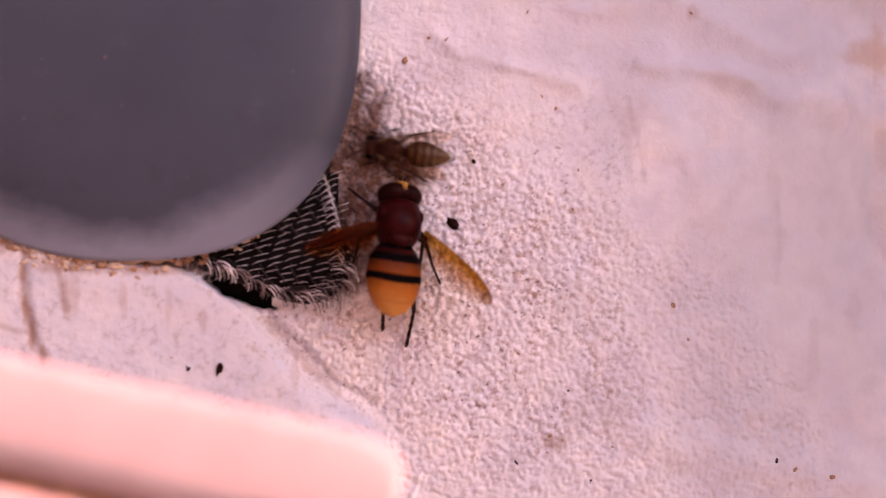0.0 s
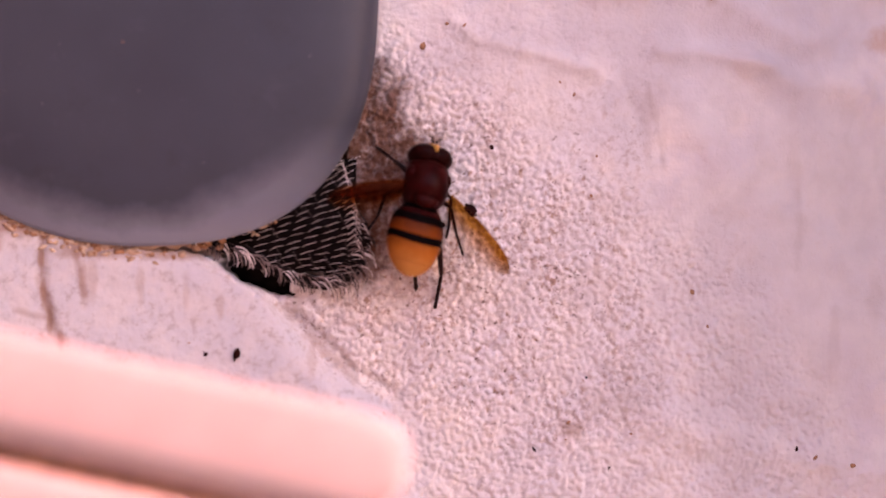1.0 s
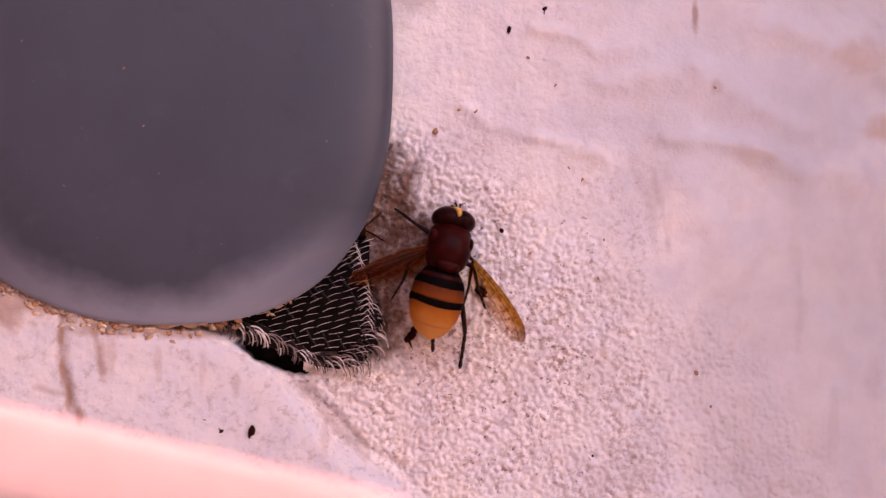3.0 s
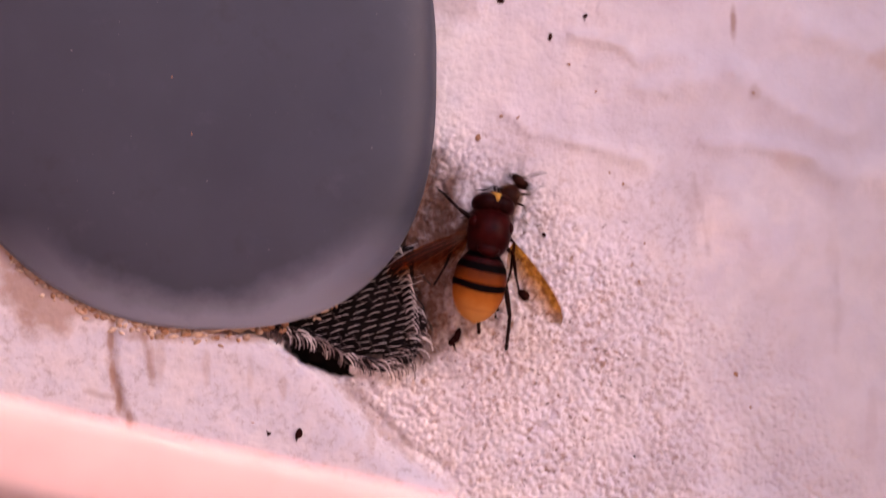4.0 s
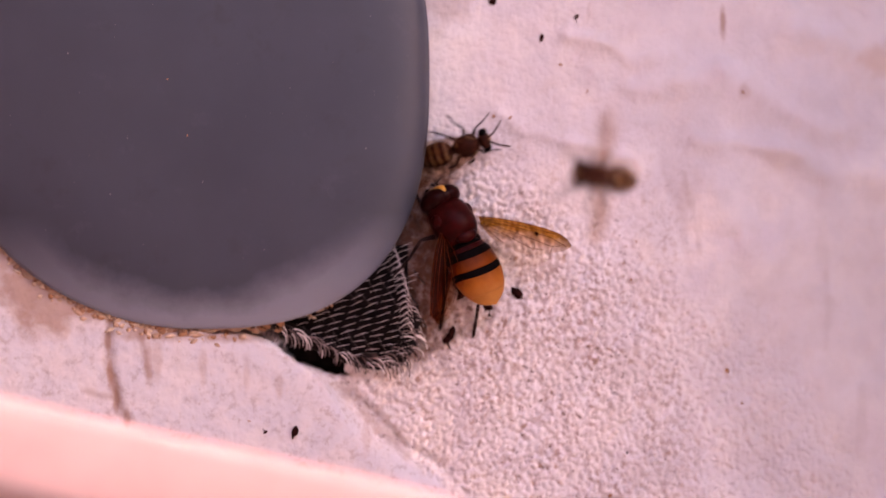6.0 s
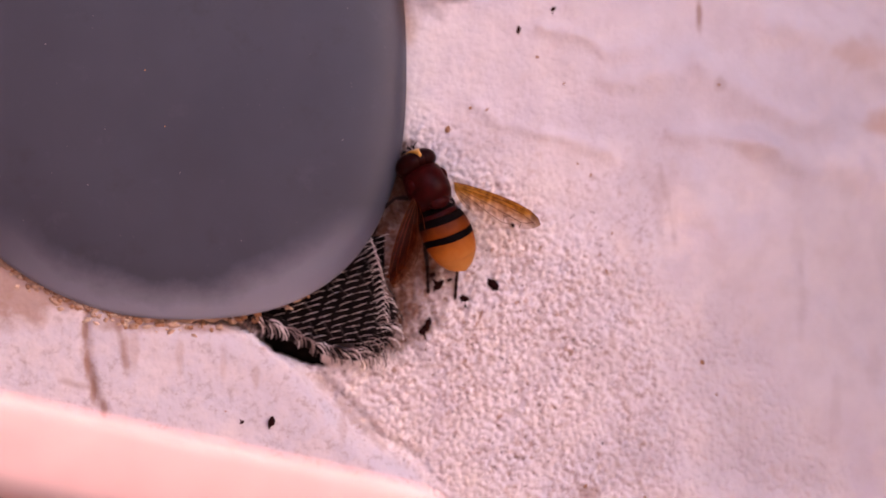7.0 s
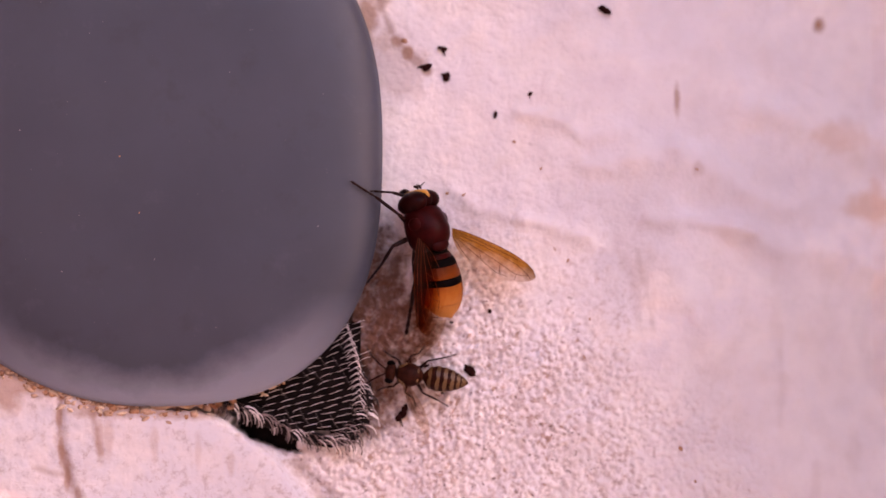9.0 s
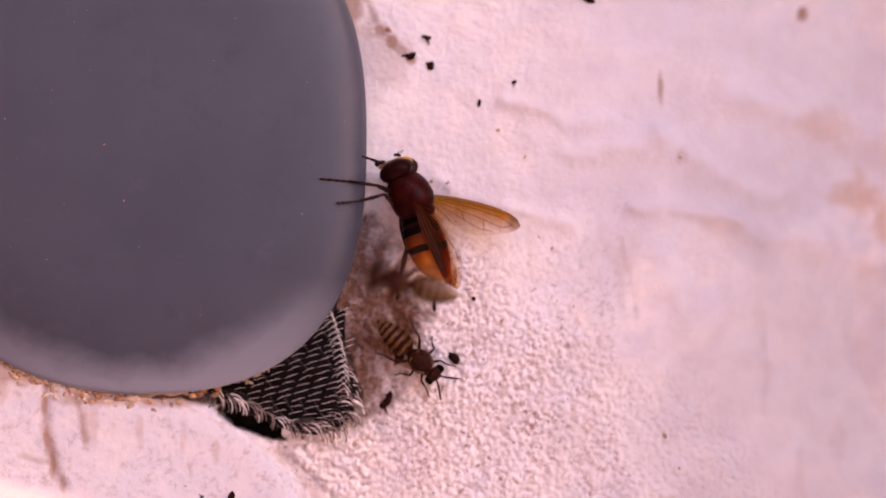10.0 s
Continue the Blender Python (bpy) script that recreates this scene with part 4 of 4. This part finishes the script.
    def ring_at(y):
        ys = [-r[0] for r in rings]
        rx, rz = np.interp(-y, ys, [r[1] for r in rings]), np.interp(-y, ys, [r[2] for r in rings])
        return rx, rz

    def plate(name, y0, y1, mat, label, grow=0.0, bend=0.0, steps=7):
        """A plate of the abdomen from y0 back to y1; bend bows its edges back at the middle."""
        bm = bmesh.new()
        n = 30
        loops = []
        for k in range(steps):
            y = y0 + (y1 - y0) * k / (steps - 1)
            loop = []
            for j in range(n):
                a = 2 * math.pi * j / n
                yy = y + bend * max(0.0, math.sin(a)) ** 2
                rx, rz = ring_at(yy)
                loop.append(bm.verts.new(((rx + grow) * math.cos(a), yy, -0.2 + (rz + grow) * math.sin(a))))
            loops.append(loop)
        for a, b in zip(loops, loops[1:]):
            for j in range(n):
                bm.faces.new((a[j], a[(j + 1) % n], b[(j + 1) % n], b[j]))
        bm.faces.new(loops[0])
        bm.faces.new(loops[-1][::-1])
        return part(name, bm, mat, abdomen, label)

    bm = bmesh.new()
    loft(bm, [(0, y, -0.2, rx - 0.12, rz - 0.12) for y, rx, rz in rings[:-1]] + [(0, -15.5, -0.2, 0.4, 0.2)], 26)
    abdomen = part("abdomen", bm, ORANGE, top, "broad orange abdomen with black bands")
    # the waist's black puts the scutellum's shade into the colour
    plate("plate", -2.7, -4.05, BLACK, "front plate, black for the scutellum's shade", 0.04, -0.2)
    plate("plate", -3.95, -4.8, CUTICLE, "red-brown plate", 0.02, -0.4)
    plate("band", -4.65, -6.1, BLACK, "black band", 0.05, -0.7)
    plate("plate", -5.9, -8.5, ORANGE, "", 0.0, -0.6, 9)
    plate("band", -8.2, -9.5, BLACK, "black band", 0.06, -1.0)
    plate("plate", -9.3, -13.4, ORANGE, "yellow-orange rear plate", 0.05, -0.5, 11)
    plate("plate", -13.2, -15.58, ORANGE, "yellow-orange tip", 0.0, -0.4, 8)
    for o in top.children_recursive:
        wide = 0.95 if o.name.startswith(("plate", "band", "abdomen")) else 0.99
        for vert in o.data.vertices:
            vert.co.x *= wide
            vert.co.z *= 1.2
    # wings and legs
    right = make_wing("wing", top, 17.6, 6.6, WING_AMBER, (4.0, -0.7, 2.3), 1, 43, 16, -4, FLY_VEINS, 0.05)
    # the left wing's extra layers darken it in place of shade
    left = make_wing("wing", top, 17.6, 6.6, WING_AMBER, (4.1, -0.7, 3.0), -1, 46, -6, -10, FLY_VEINS, 0.05, 4)
    legs = {}
    for tag, points, r in (("fr", [(1.9, 2.6, -1.6), (4.4, 6.0, -0.6), (4.6, 10.6, -3.0), (3.4, 15.2, -5.0)], 0.40), ("fl", [(-1.9, 2.6, -1.6), (-5.4, 5.4, -0.6), (-7.6, 9.6, -3.0), (-10.6, 13.4, -5.0)], 0.40),
                           ("mr", [(2.2, 0.2, -2.0), (5.2, -2.2, -1.0), (6.4, -6.4, -3.4), (7.8, -10.2, -5.0)], 0.42), ("ml", [(-2.2, 0.2, -2.0), (-5.8, 1.2, -0.6), (-9.4, -0.4, -3.4), (-13.2, -1.4, -5.0)], 0.42),
                           ("hr", [(1.8, -2.2, -2.0), (3.6, -8.0, -2.2), (3.9, -14.2, -3.2), (2.9, -20.2, -5.0)], 0.62), ("hl", [(-1.8, -2.2, -2.0), (-5.2, -6.5, -1.0), (-7.4, -11.0, -3.4), (-10.4, -15.5, -5.0)], 0.62)):
        legs[tag] = (make_leg(top, "leg", points, r), Vector(points[0]), Vector(points[3]))
    tagged(top, "large hoverfly with red-brown thorax, orange-black abdomen and amber wings", "hoverfly")
    return top, right, left, legs


hoverfly, fly_right_wing, fly_left_wing, fly_legs = make_hoverfly()


# ---- the wasps
WASP_VEINS = [[(0, 0.10), (0.3, 0.20), (0.7, 0.10), (0.95, -0.16)], [(0.02, 0.0), (0.4, -0.1), (0.8, -0.3)], [(0.05, -0.08), (0.35, -0.4), (0.6, -0.6)]]


def make_wasp():
    """Drawn for a body of 14 mm and enlarged by a seventh."""
    top = new("wasp")
    bm = loft(bmesh.new(), [(0, 2.1, 0, 0.6, 0.5), (0, 1.8, 0, 1.3, 1.1), (0, 0.9, 0.1, 1.85, 1.6), (0, -0.4, 0.15, 1.9, 1.7), (0, -1.5, 0.05, 1.5, 1.35), (0, -2.2, 0, 0.7, 0.7)], 18)
    thorax = part("thorax", bm, WASP_BLACK, top)
    for s in (-1, 1):
        bm = bmesh.new()
        tube(bm, [(s * 0.9, 1.75, 1.05), (s * 1.35, 1.2, 1.2), (s * 1.75, 0.5, 1.05)], [0.12, 0.2, 0.12], 6)
        part("stripe", bm, WASP_YELLOW, thorax)
        bm = bmesh.new()
        ellipsoid(bm, (s * 0.7, -1.35, 1.2), (0.5, 0.22, 0.2), None, 8, 6)
        part("stripe", bm, WASP_YELLOW, thorax)
    head = part("head", ellipsoid(bmesh.new(), (0, 3.0, -0.2), (1.75, 0.95, 1.45), None, 16, 12), WASP_BLACK, top)
    for s in (-1, 1):
        part("eye", ellipsoid(bmesh.new(), (s * 1.35, 3.1, -0.1), (0.55, 0.75, 1.15), None, 12, 8), BLACK, head)
        bm = bmesh.new()
        tube(bm, [(s * 0.35, 3.8, 0.3), (s * 1.0, 4.9, 0.9), (s * 1.7, 5.8, 0.5), (s * 2.3, 6.6, -0.2)], [0.13, 0.16, 0.16, 0.12], 6)
        part("antenna", bm, WASP_BLACK, head)
    part("face", ellipsoid(bmesh.new(), (0, 3.75, -0.45), (0.85, 0.35, 0.95), None, 10, 8), WASP_YELLOW, head, "yellow face")
    rings = [(-2.1, 0.35, 0.35), (-2.6, 1.1, 1.0), (-3.2, 1.75, 1.6), (-4.2, 2.05, 1.85), (-5.4, 2.05, 1.85), (-6.6, 1.8, 1.6), (-7.8, 1.35, 1.15), (-8.8, 0.75, 0.6), (-9.5, 0.15, 0.12)]

    def ring_at(y):
        ys = [-r[0] for r in rings]
        return np.interp(-y, ys, [r[1] for r in rings]), np.interp(-y, ys, [r[2] for r in rings])

    abdomen = part("abdomen", loft(bmesh.new(), [(0, y, -0.1, rx * 0.96, rz * 0.96) for y, rx, rz in rings], 18), WASP_BLACK, top)
    for y0, y1 in ((-3.15, -3.55), (-4.45, -4.9), (-5.65, -6.1), (-6.8, -7.25), (-7.8, -8.2), (-8.6, -9.2)):
        bm = bmesh.new()
        n, loops = 20, []
        for k in range(4):
            loop = []
            for j in range(n):
                a = 2 * math.pi * j / n
                y = y0 + (y1 - y0) * k / 3 + (0.22 * abs(math.cos(3 * a)) if k == 0 else 0)
                rx, rz = ring_at(y)
                loop.append(bm.verts.new(((rx + 0.03) * math.cos(a), y, -0.1 + (rz + 0.03) * math.sin(a))))
            loops.append(loop)
        for a, b in zip(loops, loops[1:]):
            for j in range(n):
                bm.faces.new((a[j], a[(j + 1) % n], b[(j + 1) % n], b[j]))
        part("band", bm, WASP_YELLOW, abdomen, "yellow band")
    for s in (-1, 1):
        make_wing("wing", top, 10.5, 2.8, WING_SMOKE, (1.4, 0.6, 1.2), s, 75, 10, -20, WASP_VEINS, 0.022)
        make_leg(top, "leg", [(s * 0.8, 1.2, -1.0), (s * 2.2, 2.2, -0.8), (s * 2.6, 3.6, -2.0), (s * 3.2, 4.7, -2.9)], 0.2)
        make_leg(top, "leg", [(s * 0.9, 0.0, -1.2), (s * 2.9, 0.3, -0.5), (s * 3.6, -1.0, -2.2), (s * 4.8, -1.7, -2.9)], 0.2)
        make_leg(top, "leg", [(s * 0.9, -1.2, -1.1), (s * 2.6, -2.6, 0.0), (s * 3.4, -5.0, -2.0), (s * 4.2, -6.8, -2.9)], 0.22)
    for o in top.children_recursive:
        o.location = o.location * 1.15
        for vert in o.data.vertices:
            vert.co *= 1.15
    return tagged(top, "black and yellow banded wasp with smoky wings by the hole", "wasp", "wasps at the hole")


wasp_in = make_wasp()

wasp_guest = copy_thing(wasp_in, Matrix())
wasp_circling = copy_thing(wasp_in, Matrix())
wasp_late = copy_thing(wasp_in, Matrix())

# ---- what moves: time, u, v, height over the wall in mm, heading, roll, pitch in degrees
FLY_ROWS = [
    (0, -8.03, 3.48, 6, -8.5, 18, -17.2),
    (0.5, -7.2, 5.47, 6, -11, 18, -18.8),
    (1, -6.39, 7.67, 6, -15, 18, -17.6),
    (1.4, -3.19, 9.79, 6, -21, 16, -23.2),
    (1.5, -3.12, 10.27, 6, -21, 16, -22.6),
    (1.6, -2.44, 10.97, 6, -21, 14, -21.6),
    (1.8, -2.05, 10.83, 6, -20, 14, -19.2),
    (2, -5.43, 7.5, 6, -18, 16, -16.6),
    (2.5, -6.54, 9.26, 6, -14, 18, -11.3),
    (2.7, -6.01, 10.11, 6, -13, 18, -11.2),
    (3.8, -1.53, 14.16, 6, -19, 6, -0),
    (3.9, -2.87, 14.55, 6, -18, 8, -2.7),
    (4, -4.99, 14.79, 6, -11, 12, -8.3),
    (4.2, -4.38, 16.3, 6, -11, 16, -20.4),
    (4.4, -5.12, 17.42, 6, -8.5, 18, -13.7),
    (4.5, -5, 17.43, 6, -8, 18, -8.1),
    (4.7, -5.75, 18.21, 6, -8, 18, -14.8),
    (5, -7.36, 18.64, 6, -2, 20, -10.6),
    (5.2, -9.2, 17.42, 6, 9.5, 22, -12.3),
    (5.5, -8.37, 18.38, 6, 12.4, 24, -0),
    (5.8, -8.47, 17.31, 6, 19.5, 26, -12.1),
    (6, -9.79, 16.29, 6, 24, 28, -8.2),
    (6.2, -11, 16.29, 6, 27.5, 28, -11),
    (7.3, -8.95, 22.44, 6, 15.2, 18, -0),
    (7.5, -5.76, 21.21, 6, 1.2, 14, -0),
    (7.6, -4.6, 21.38, 6, -5.5, 12, -9),
    (7.8, -2.38, 21.68, 6, -8, 10, -9.7),
    (8, -1.94, 22.82, 6, -4, 14, -4),
    (8.2, -2.23, 23.65, 6, -3, 14, -9.4),
    (8.5, -4.28, 26.39, 6, 7.2, 20, -6.8),
    (8.7, -5.25, 27.95, 6, 9.8, 28, -0),
    (9, -6.29, 29.43, 6, 16, 42, -0),
    (9.2, -5.77, 29.38, 6, 19.2, 52, -0),
    (9.5, -6.27, 31.39, 6, 23.2, 62, -0),
    (10, -6.35, 33.22, 6, 23, 67, -0),
]
WASP_IN_ROWS = [
    (0, -9.3, 17.4, 3.2, 82, 0, 0),
    (0.1, -15.6, 17.9, 3, 85, 0, 0),
    (0.2, -20.9, 18.3, 3, 88, 0, 0),
    (0.5, -36, 22, 2.8, 95, 0, 0),
    (1.2, -36, 20, 2.8, 20, 0, 0),
    (1.8, -34, 18, 2.8, -60, 0, 0),
    (2.1, -25, 17.5, 2.8, -80, 0, 0),
    (2.3, -21.3, 17, 2.8, -82, 0, 0),
    (2.5, -20.5, 15.8, 2.8, -86, 0, 0),
    (2.7, -18.6, 13.6, 2.8, -92, 0, 0),
    (3.1, -26, 16, 2.8, -80, 0, 0),
    (3.7, -34, 20, 2.8, -70, 0, 0),
    (4.2, -26, 20.5, 2.8, -70, 0, 0),
    (4.4, -21.5, 20.8, 2.8, -70, 0, 0),
    (4.5, -21.5, 19.6, 2.8, -72, 0, 0),
    (4.7, -27, 20, 2.8, -66, 0, 0),
    (5, -35, 21, 2.8, -55, 0, 0),
    (5.5, -16, 26.4, 2.8, -60, 0, 0),
    (5.6, -14, 28.4, 3, -62, 0, 0),
    (5.7, -13.8, 25.9, 3.2, -60, 0, 0),
    (5.8, -10.5, 28, 3.4, -72, 0, 0),
    (5.9, -11.2, 30.6, 3.6, -74, 0, 5),
    (6, -7.5, 31.6, 4, -70, 20, 10),
    (6.1, -5.9, 35.2, 9, -76, 25, 5),
    (6.2, -2.6, 35.3, 16, -84, 35, 0),
    (6.4, 33.7, 41.1, 40, -80, 20, 0),
    (6.6, 76, 46.8, 60, -70, 0, 0),
    (8, 260, 160, 120, -70, 0, 0),
    (10, 420, 260, 200, -60, 0, 0),
]
WASP_GUEST_ROWS = [
    (0, 330, 260, 150, 60, 0, 0),
    (1.4, 170, 150, 60, 60, 0, 0),
    (1.65, 37.2, 54.5, 25, 75, 0, 0),
    (1.8, 10.2, 40.1, 34, 88, 10, 0),
    (1.9, 0.3, 20, 9, 70, 0, 10),
    (2, -1.4, 14.7, 8, 62, 0, 10),
    (2.1, -3.5, 16.9, 6.5, 42, 0, 5),
    (2.2, -7.4, 20, 5, 62, 0, 0),
    (2.3, -8.9, 21.1, 4.5, 48, 0, 0),
    (2.4, -10.8, 23.6, 4, 62, 0, 0),
    (2.5, -10.6, 22.3, 3.6, 72, 0, 0),
    (2.6, -12.2, 21.7, 3.2, 75, 0, 0),
    (2.7, -15.5, 23.4, 3, 80, 0, 0),
    (2.9, -31, 24, 2.8, 85, 0, 0),
    (3.3, -30, 24, 2.8, -40, 0, 0),
    (3.6, -10.9, 17.5, 2.8, -35, 0, 0),
    (3.8, -2.1, 22.6, 3, -12, 0, 0),
    (3.9, -3.7, 24, 3.2, -8, 0, 0),
    (4, -1.1, 22.2, 4, -35, 0, 0),
    (4.1, 6, 17.6, 5, -40, 0, 0),
    (4.2, 6.7, 16.1, 6, -45, 0, 5),
    (4.3, 9.1, 17.7, 8, -52, 0, 10),
    (4.4, 26.8, 7, 36, -105, 0, 0),
    (4.5, 90.8, -4.4, 40, -105, 0, 0),
    (6, 240, -40, 120, -100, 0, 0),
    (10, 420, 40, 220, -90, 0, 0),
]
WASP_CIRCLING_ROWS = [
    (0, 300, 320, 160, 60, 0, 0),
    (5, 140, 190, 80, 60, 0, 0),
    (5.5, 28, 53.6, 108.675, 70, 0, 0),
    (5.6, 23.7, 47.4, 99.36, 80, 0, 0),
    (5.7, 24, 33.7, 86.94, 85, 10, 48),
    (5.8, 32.8, 35.7, 74.52, 88, 0, 48),
    (5.9, 29.9, 37.3, 74.52, 75, 20, 48),
    (6, 13, 22.5, 68.31, 85, 0, 48),
    (6.1, 12.8, 20.6, 62.1, 88, 0, 48),
    (6.2, 5, 19.1, 55.89, 85, 10, 0),
    (6.5, -3.6, 29, 68.31, 70, 0, 0),
    (6.9, -10.6, 53.9, 80.73, 60, 0, 0),
    (7.2, -15.6, 48.1, 68.31, 110, 0, 0),
    (7.3, -11.6, 43.5, 62.1, 130, 0, 10),
    (7.4, -6.1, 30.5, 55.89, 95, 0, 0),
    (7.5, -7.4, 10.7, 34.5, 120, 0, 0),
    (7.6, -12.9, 3, 16, 85, 0, 0),
    (7.7, -9.3, 5.8, 14.4, 78, 0, 0),
    (7.8, -9.7, 8.4, 16, 75, 0, 0),
    (7.9, -3.3, 16.6, 43.47, 60, 0, 0),
    (8, 1.6, 19.9, 55.89, 80, 0, 0),
    (8.1, 16.1, 22.6, 62.1, 70, 0, 20),
    (8.2, 34.2, 11.7, 68.31, 60, 0, 0),
    (8.3, 31.5, 3, 62.1, 88, 0, 0),
    (8.4, 12.1, -1.8, 49.68, 72, 0, 0),
    (8.5, -8.6, 5.6, 10, 84, 0, 0),
    (8.6, -17.8, 13.2, 13, 60, 0, 0),
    (8.7, -12.3, 5.1, 10, 70, 0, 10),
    (8.8, -10.2, 7, 8, 66, 0, 0),
    (8.9, -5, 9.3, 6, 72, 0, 0),
    (9, -9.4, 3.7, 4, 82, 0, 0),
    (9.1, -5.2, 11, 8, 66, 0, 0),
    (9.2, 1.9, 17.5, 37.26, 66, 0, 0),
    (9.3, 8.4, 23.9, 49.68, 68, 0, 0),
    (9.4, 24.9, 9.2, 55.89, 75, 0, 40),
    (9.5, 28.6, 8.7, 55.89, 70, 10, 62),
    (9.6, 38.9, 18.2, 62.1, 60, 20, 66),
    (9.7, 35.1, 31.9, 62.1, 82, 0, 0),
    (9.8, 25.4, 28, 55.89, 84, 0, 0),
    (9.9, 3.3, 24.5, 49.68, 66, 0, 0),
    (10, -8, 17.5, 43.47, 76, 0, 0),
]
WASP_LATE_ROWS = [
    (0, -44, 16, 2.8, 100, 0, 0),
    (6, -44, 16, 2.8, 60, 0, 0),
    (9, -42, 15, 2.8, -70, 0, 0),
    (9.4, -33, 13, 2.8, -85, 0, 0),
    (9.5, -20.6, 14.7, 2.8, -88, 0, 0),
    (9.6, -18.4, 14.8, 2.9, -90, 0, 0),
    (9.7, -16.4, 14.4, 3, -93, 0, 0),
    (9.8, -12.7, 13.2, 3.2, -98, 0, 0),
    (9.9, -9, 9.5, 3.3, -116, 0, 0),
    (9.96, -4.8, 4.5, 3.4, -131, 0, 0),
    (10, -4.4, 3.9, 3.4, -133, 0, 0),
]


def motions():
    walk(hoverfly, [(r[0], on_wall(*r[1:])) for r in FLY_ROWS])
    for thing, rows in ((wasp_in, WASP_IN_ROWS), (wasp_guest, WASP_GUEST_ROWS), (wasp_circling, WASP_CIRCLING_ROWS), (wasp_late, WASP_LATE_ROWS)):
        walk(thing, [(r[0], on_wall(*r[1:])) for r in rows])
    # the wings shift a little as the fly steps: swept further back, and raised, in degrees
    for wing, side, rows in ((fly_right_wing, 1, [(0, -3, 0), (1, -3, 0), (2.5, -4, 0), (3.8, 3, 0), (4.5, -3, 0), (6, -4, 2), (7.5, 4, 0), (8, 0, 0), (9, -3, 22), (9.5, -6, 50), (10, -8, 56)]),
                             (fly_left_wing, -1, [(0, -24, 24), (1.4, -24, 24), (2.5, -20, 24), (3.8, -16, 16), (5, -17, 25), (6, 4, 8), (7.5, -8, 18), (8, -2, 26), (8.5, 10, 12), (9, 24, -12), (9.5, 42, -24), (10, 43, -28)])):
        base = wing.matrix_basis.copy()
        place = Matrix.Translation(base.translation)
        turn = base.to_3x3().to_4x4()
        walk(wing, [(t, place @ pose(0, 0, 0, 0, -side * up, 0) @ pose(0, 0, 0, 0, 0, -side * back) @ turn) for t, back, up in rows])
    # wings beat in flight
    for thing, spells in ((wasp_in, ((6.05, 6.8),)), (wasp_guest, ((1.5, 1.98), (4.3, 4.6))), (wasp_circling, ((5.4, 10.0),))):
        for wing in [c for c in thing.children if c.name.startswith("wing")]:
            side = 1 if wing.location.x > 0 else -1
            base = wing.matrix_basis.copy()
            place = Matrix.Translation(base.translation)
            turn = base.to_3x3().to_4x4()
            rows = []
            for n in range(0, 301):
                t = n / 30
                flying = any(a <= t <= b for a, b in spells)
                up = (62 if n % 2 else -48) if flying else 0
                rows.append((t, place @ pose(0, 0, 0, 0, -side * up, 0) @ pose(0, 0, 0, 0, 0, side * (50 if flying else 0)) @ turn))
            walk(wing, rows)
    # the feet: from the fly's middle, right and up in mm, and their height over the wall; at the end they reach out to the housing
    feet = {"fl": [(0, -7.4, 6.3, 0.5), (8, -8.4, 9.4, 1), (8.5, -9.8, 11.6, 8), (9, -12.4, 8.7, 12), (9.5, -14.7, 5.3, 12), (10, -14.8, 3.5, 12)],
            "fr": [(0, 2.5, -8, 0), (8.4, 2.5, -8, 0), (8.8, -8, 5, 4), (9, -11.8, 8.4, 11), (9.5, -11.7, 11.2, 11), (10, -11.8, 9.5, 11)],
            "ml": [(0, -10.4, -9.9, 0.5), (2, -11.4, -7.3, 1), (5, -10.8, -13.3, 3), (8, -15.2, -1.8, 3), (9, -10.8, -8.7, 4), (9.5, -11.7, -11.1, 5), (10, -13.5, -0.8, 12)],
            "mr": [(0, 7.3, -10.4, 0), (2, 6.1, -9.8, 0), (8, 6, -9, 0), (9, 4, -9, 1), (10, 3, -9, 2)],
            "hl": [(0, -2, -17, 0.5), (8, -2, -17, 0.5), (8.5, -4.9, -17.9, 0), (9, -3.8, -20.6, 0), (9.5, -3, -19.3, 0), (10, -2.7, -20.4, 0)],
            "hr": [(0, 2.1, -19.7, 0), (2, 1.7, -18.8, 0), (5, 4.7, -20.6, 0), (8, 3, -20.4, 0), (8.5, 8.2, -17, 0), (9, 4, -16, 0), (10, 3.5, -16, 1)]}

    def between(keys, t, k):
        return float(np.interp(t, [r[0] for r in keys], [r[k] for r in keys]))

    for k, (tag, (leg, hip, toe)) in enumerate(fly_legs.items()):
        rows = []
        for n in range(41):
            t = n / 4
            body = (pose(0, 0, 0, 0, 0, between(FLY_ROWS, t, 4)) @ pose(0, 0, 0, 0, between(FLY_ROWS, t, 5)) @ pose(0, 0, 0, between(FLY_ROWS, t, 6))).to_3x3()
            aim = Vector((between(feet[tag], t, 1), between(feet[tag], t, 2), between(feet[tag], t, 3) - 6))
            q = (toe - hip).rotation_difference(body.inverted() @ aim - hip).to_matrix().to_4x4()
            q = pose(0, 0, 0, 0, 0, (3.0 if t < 8.5 else 1.0) * math.sin(2.1 * t + k)) @ q
            rows.append((t, Matrix.Translation(hip * MM) @ q @ Matrix.Translation(-hip * MM)))
        walk(leg, rows)


motions()
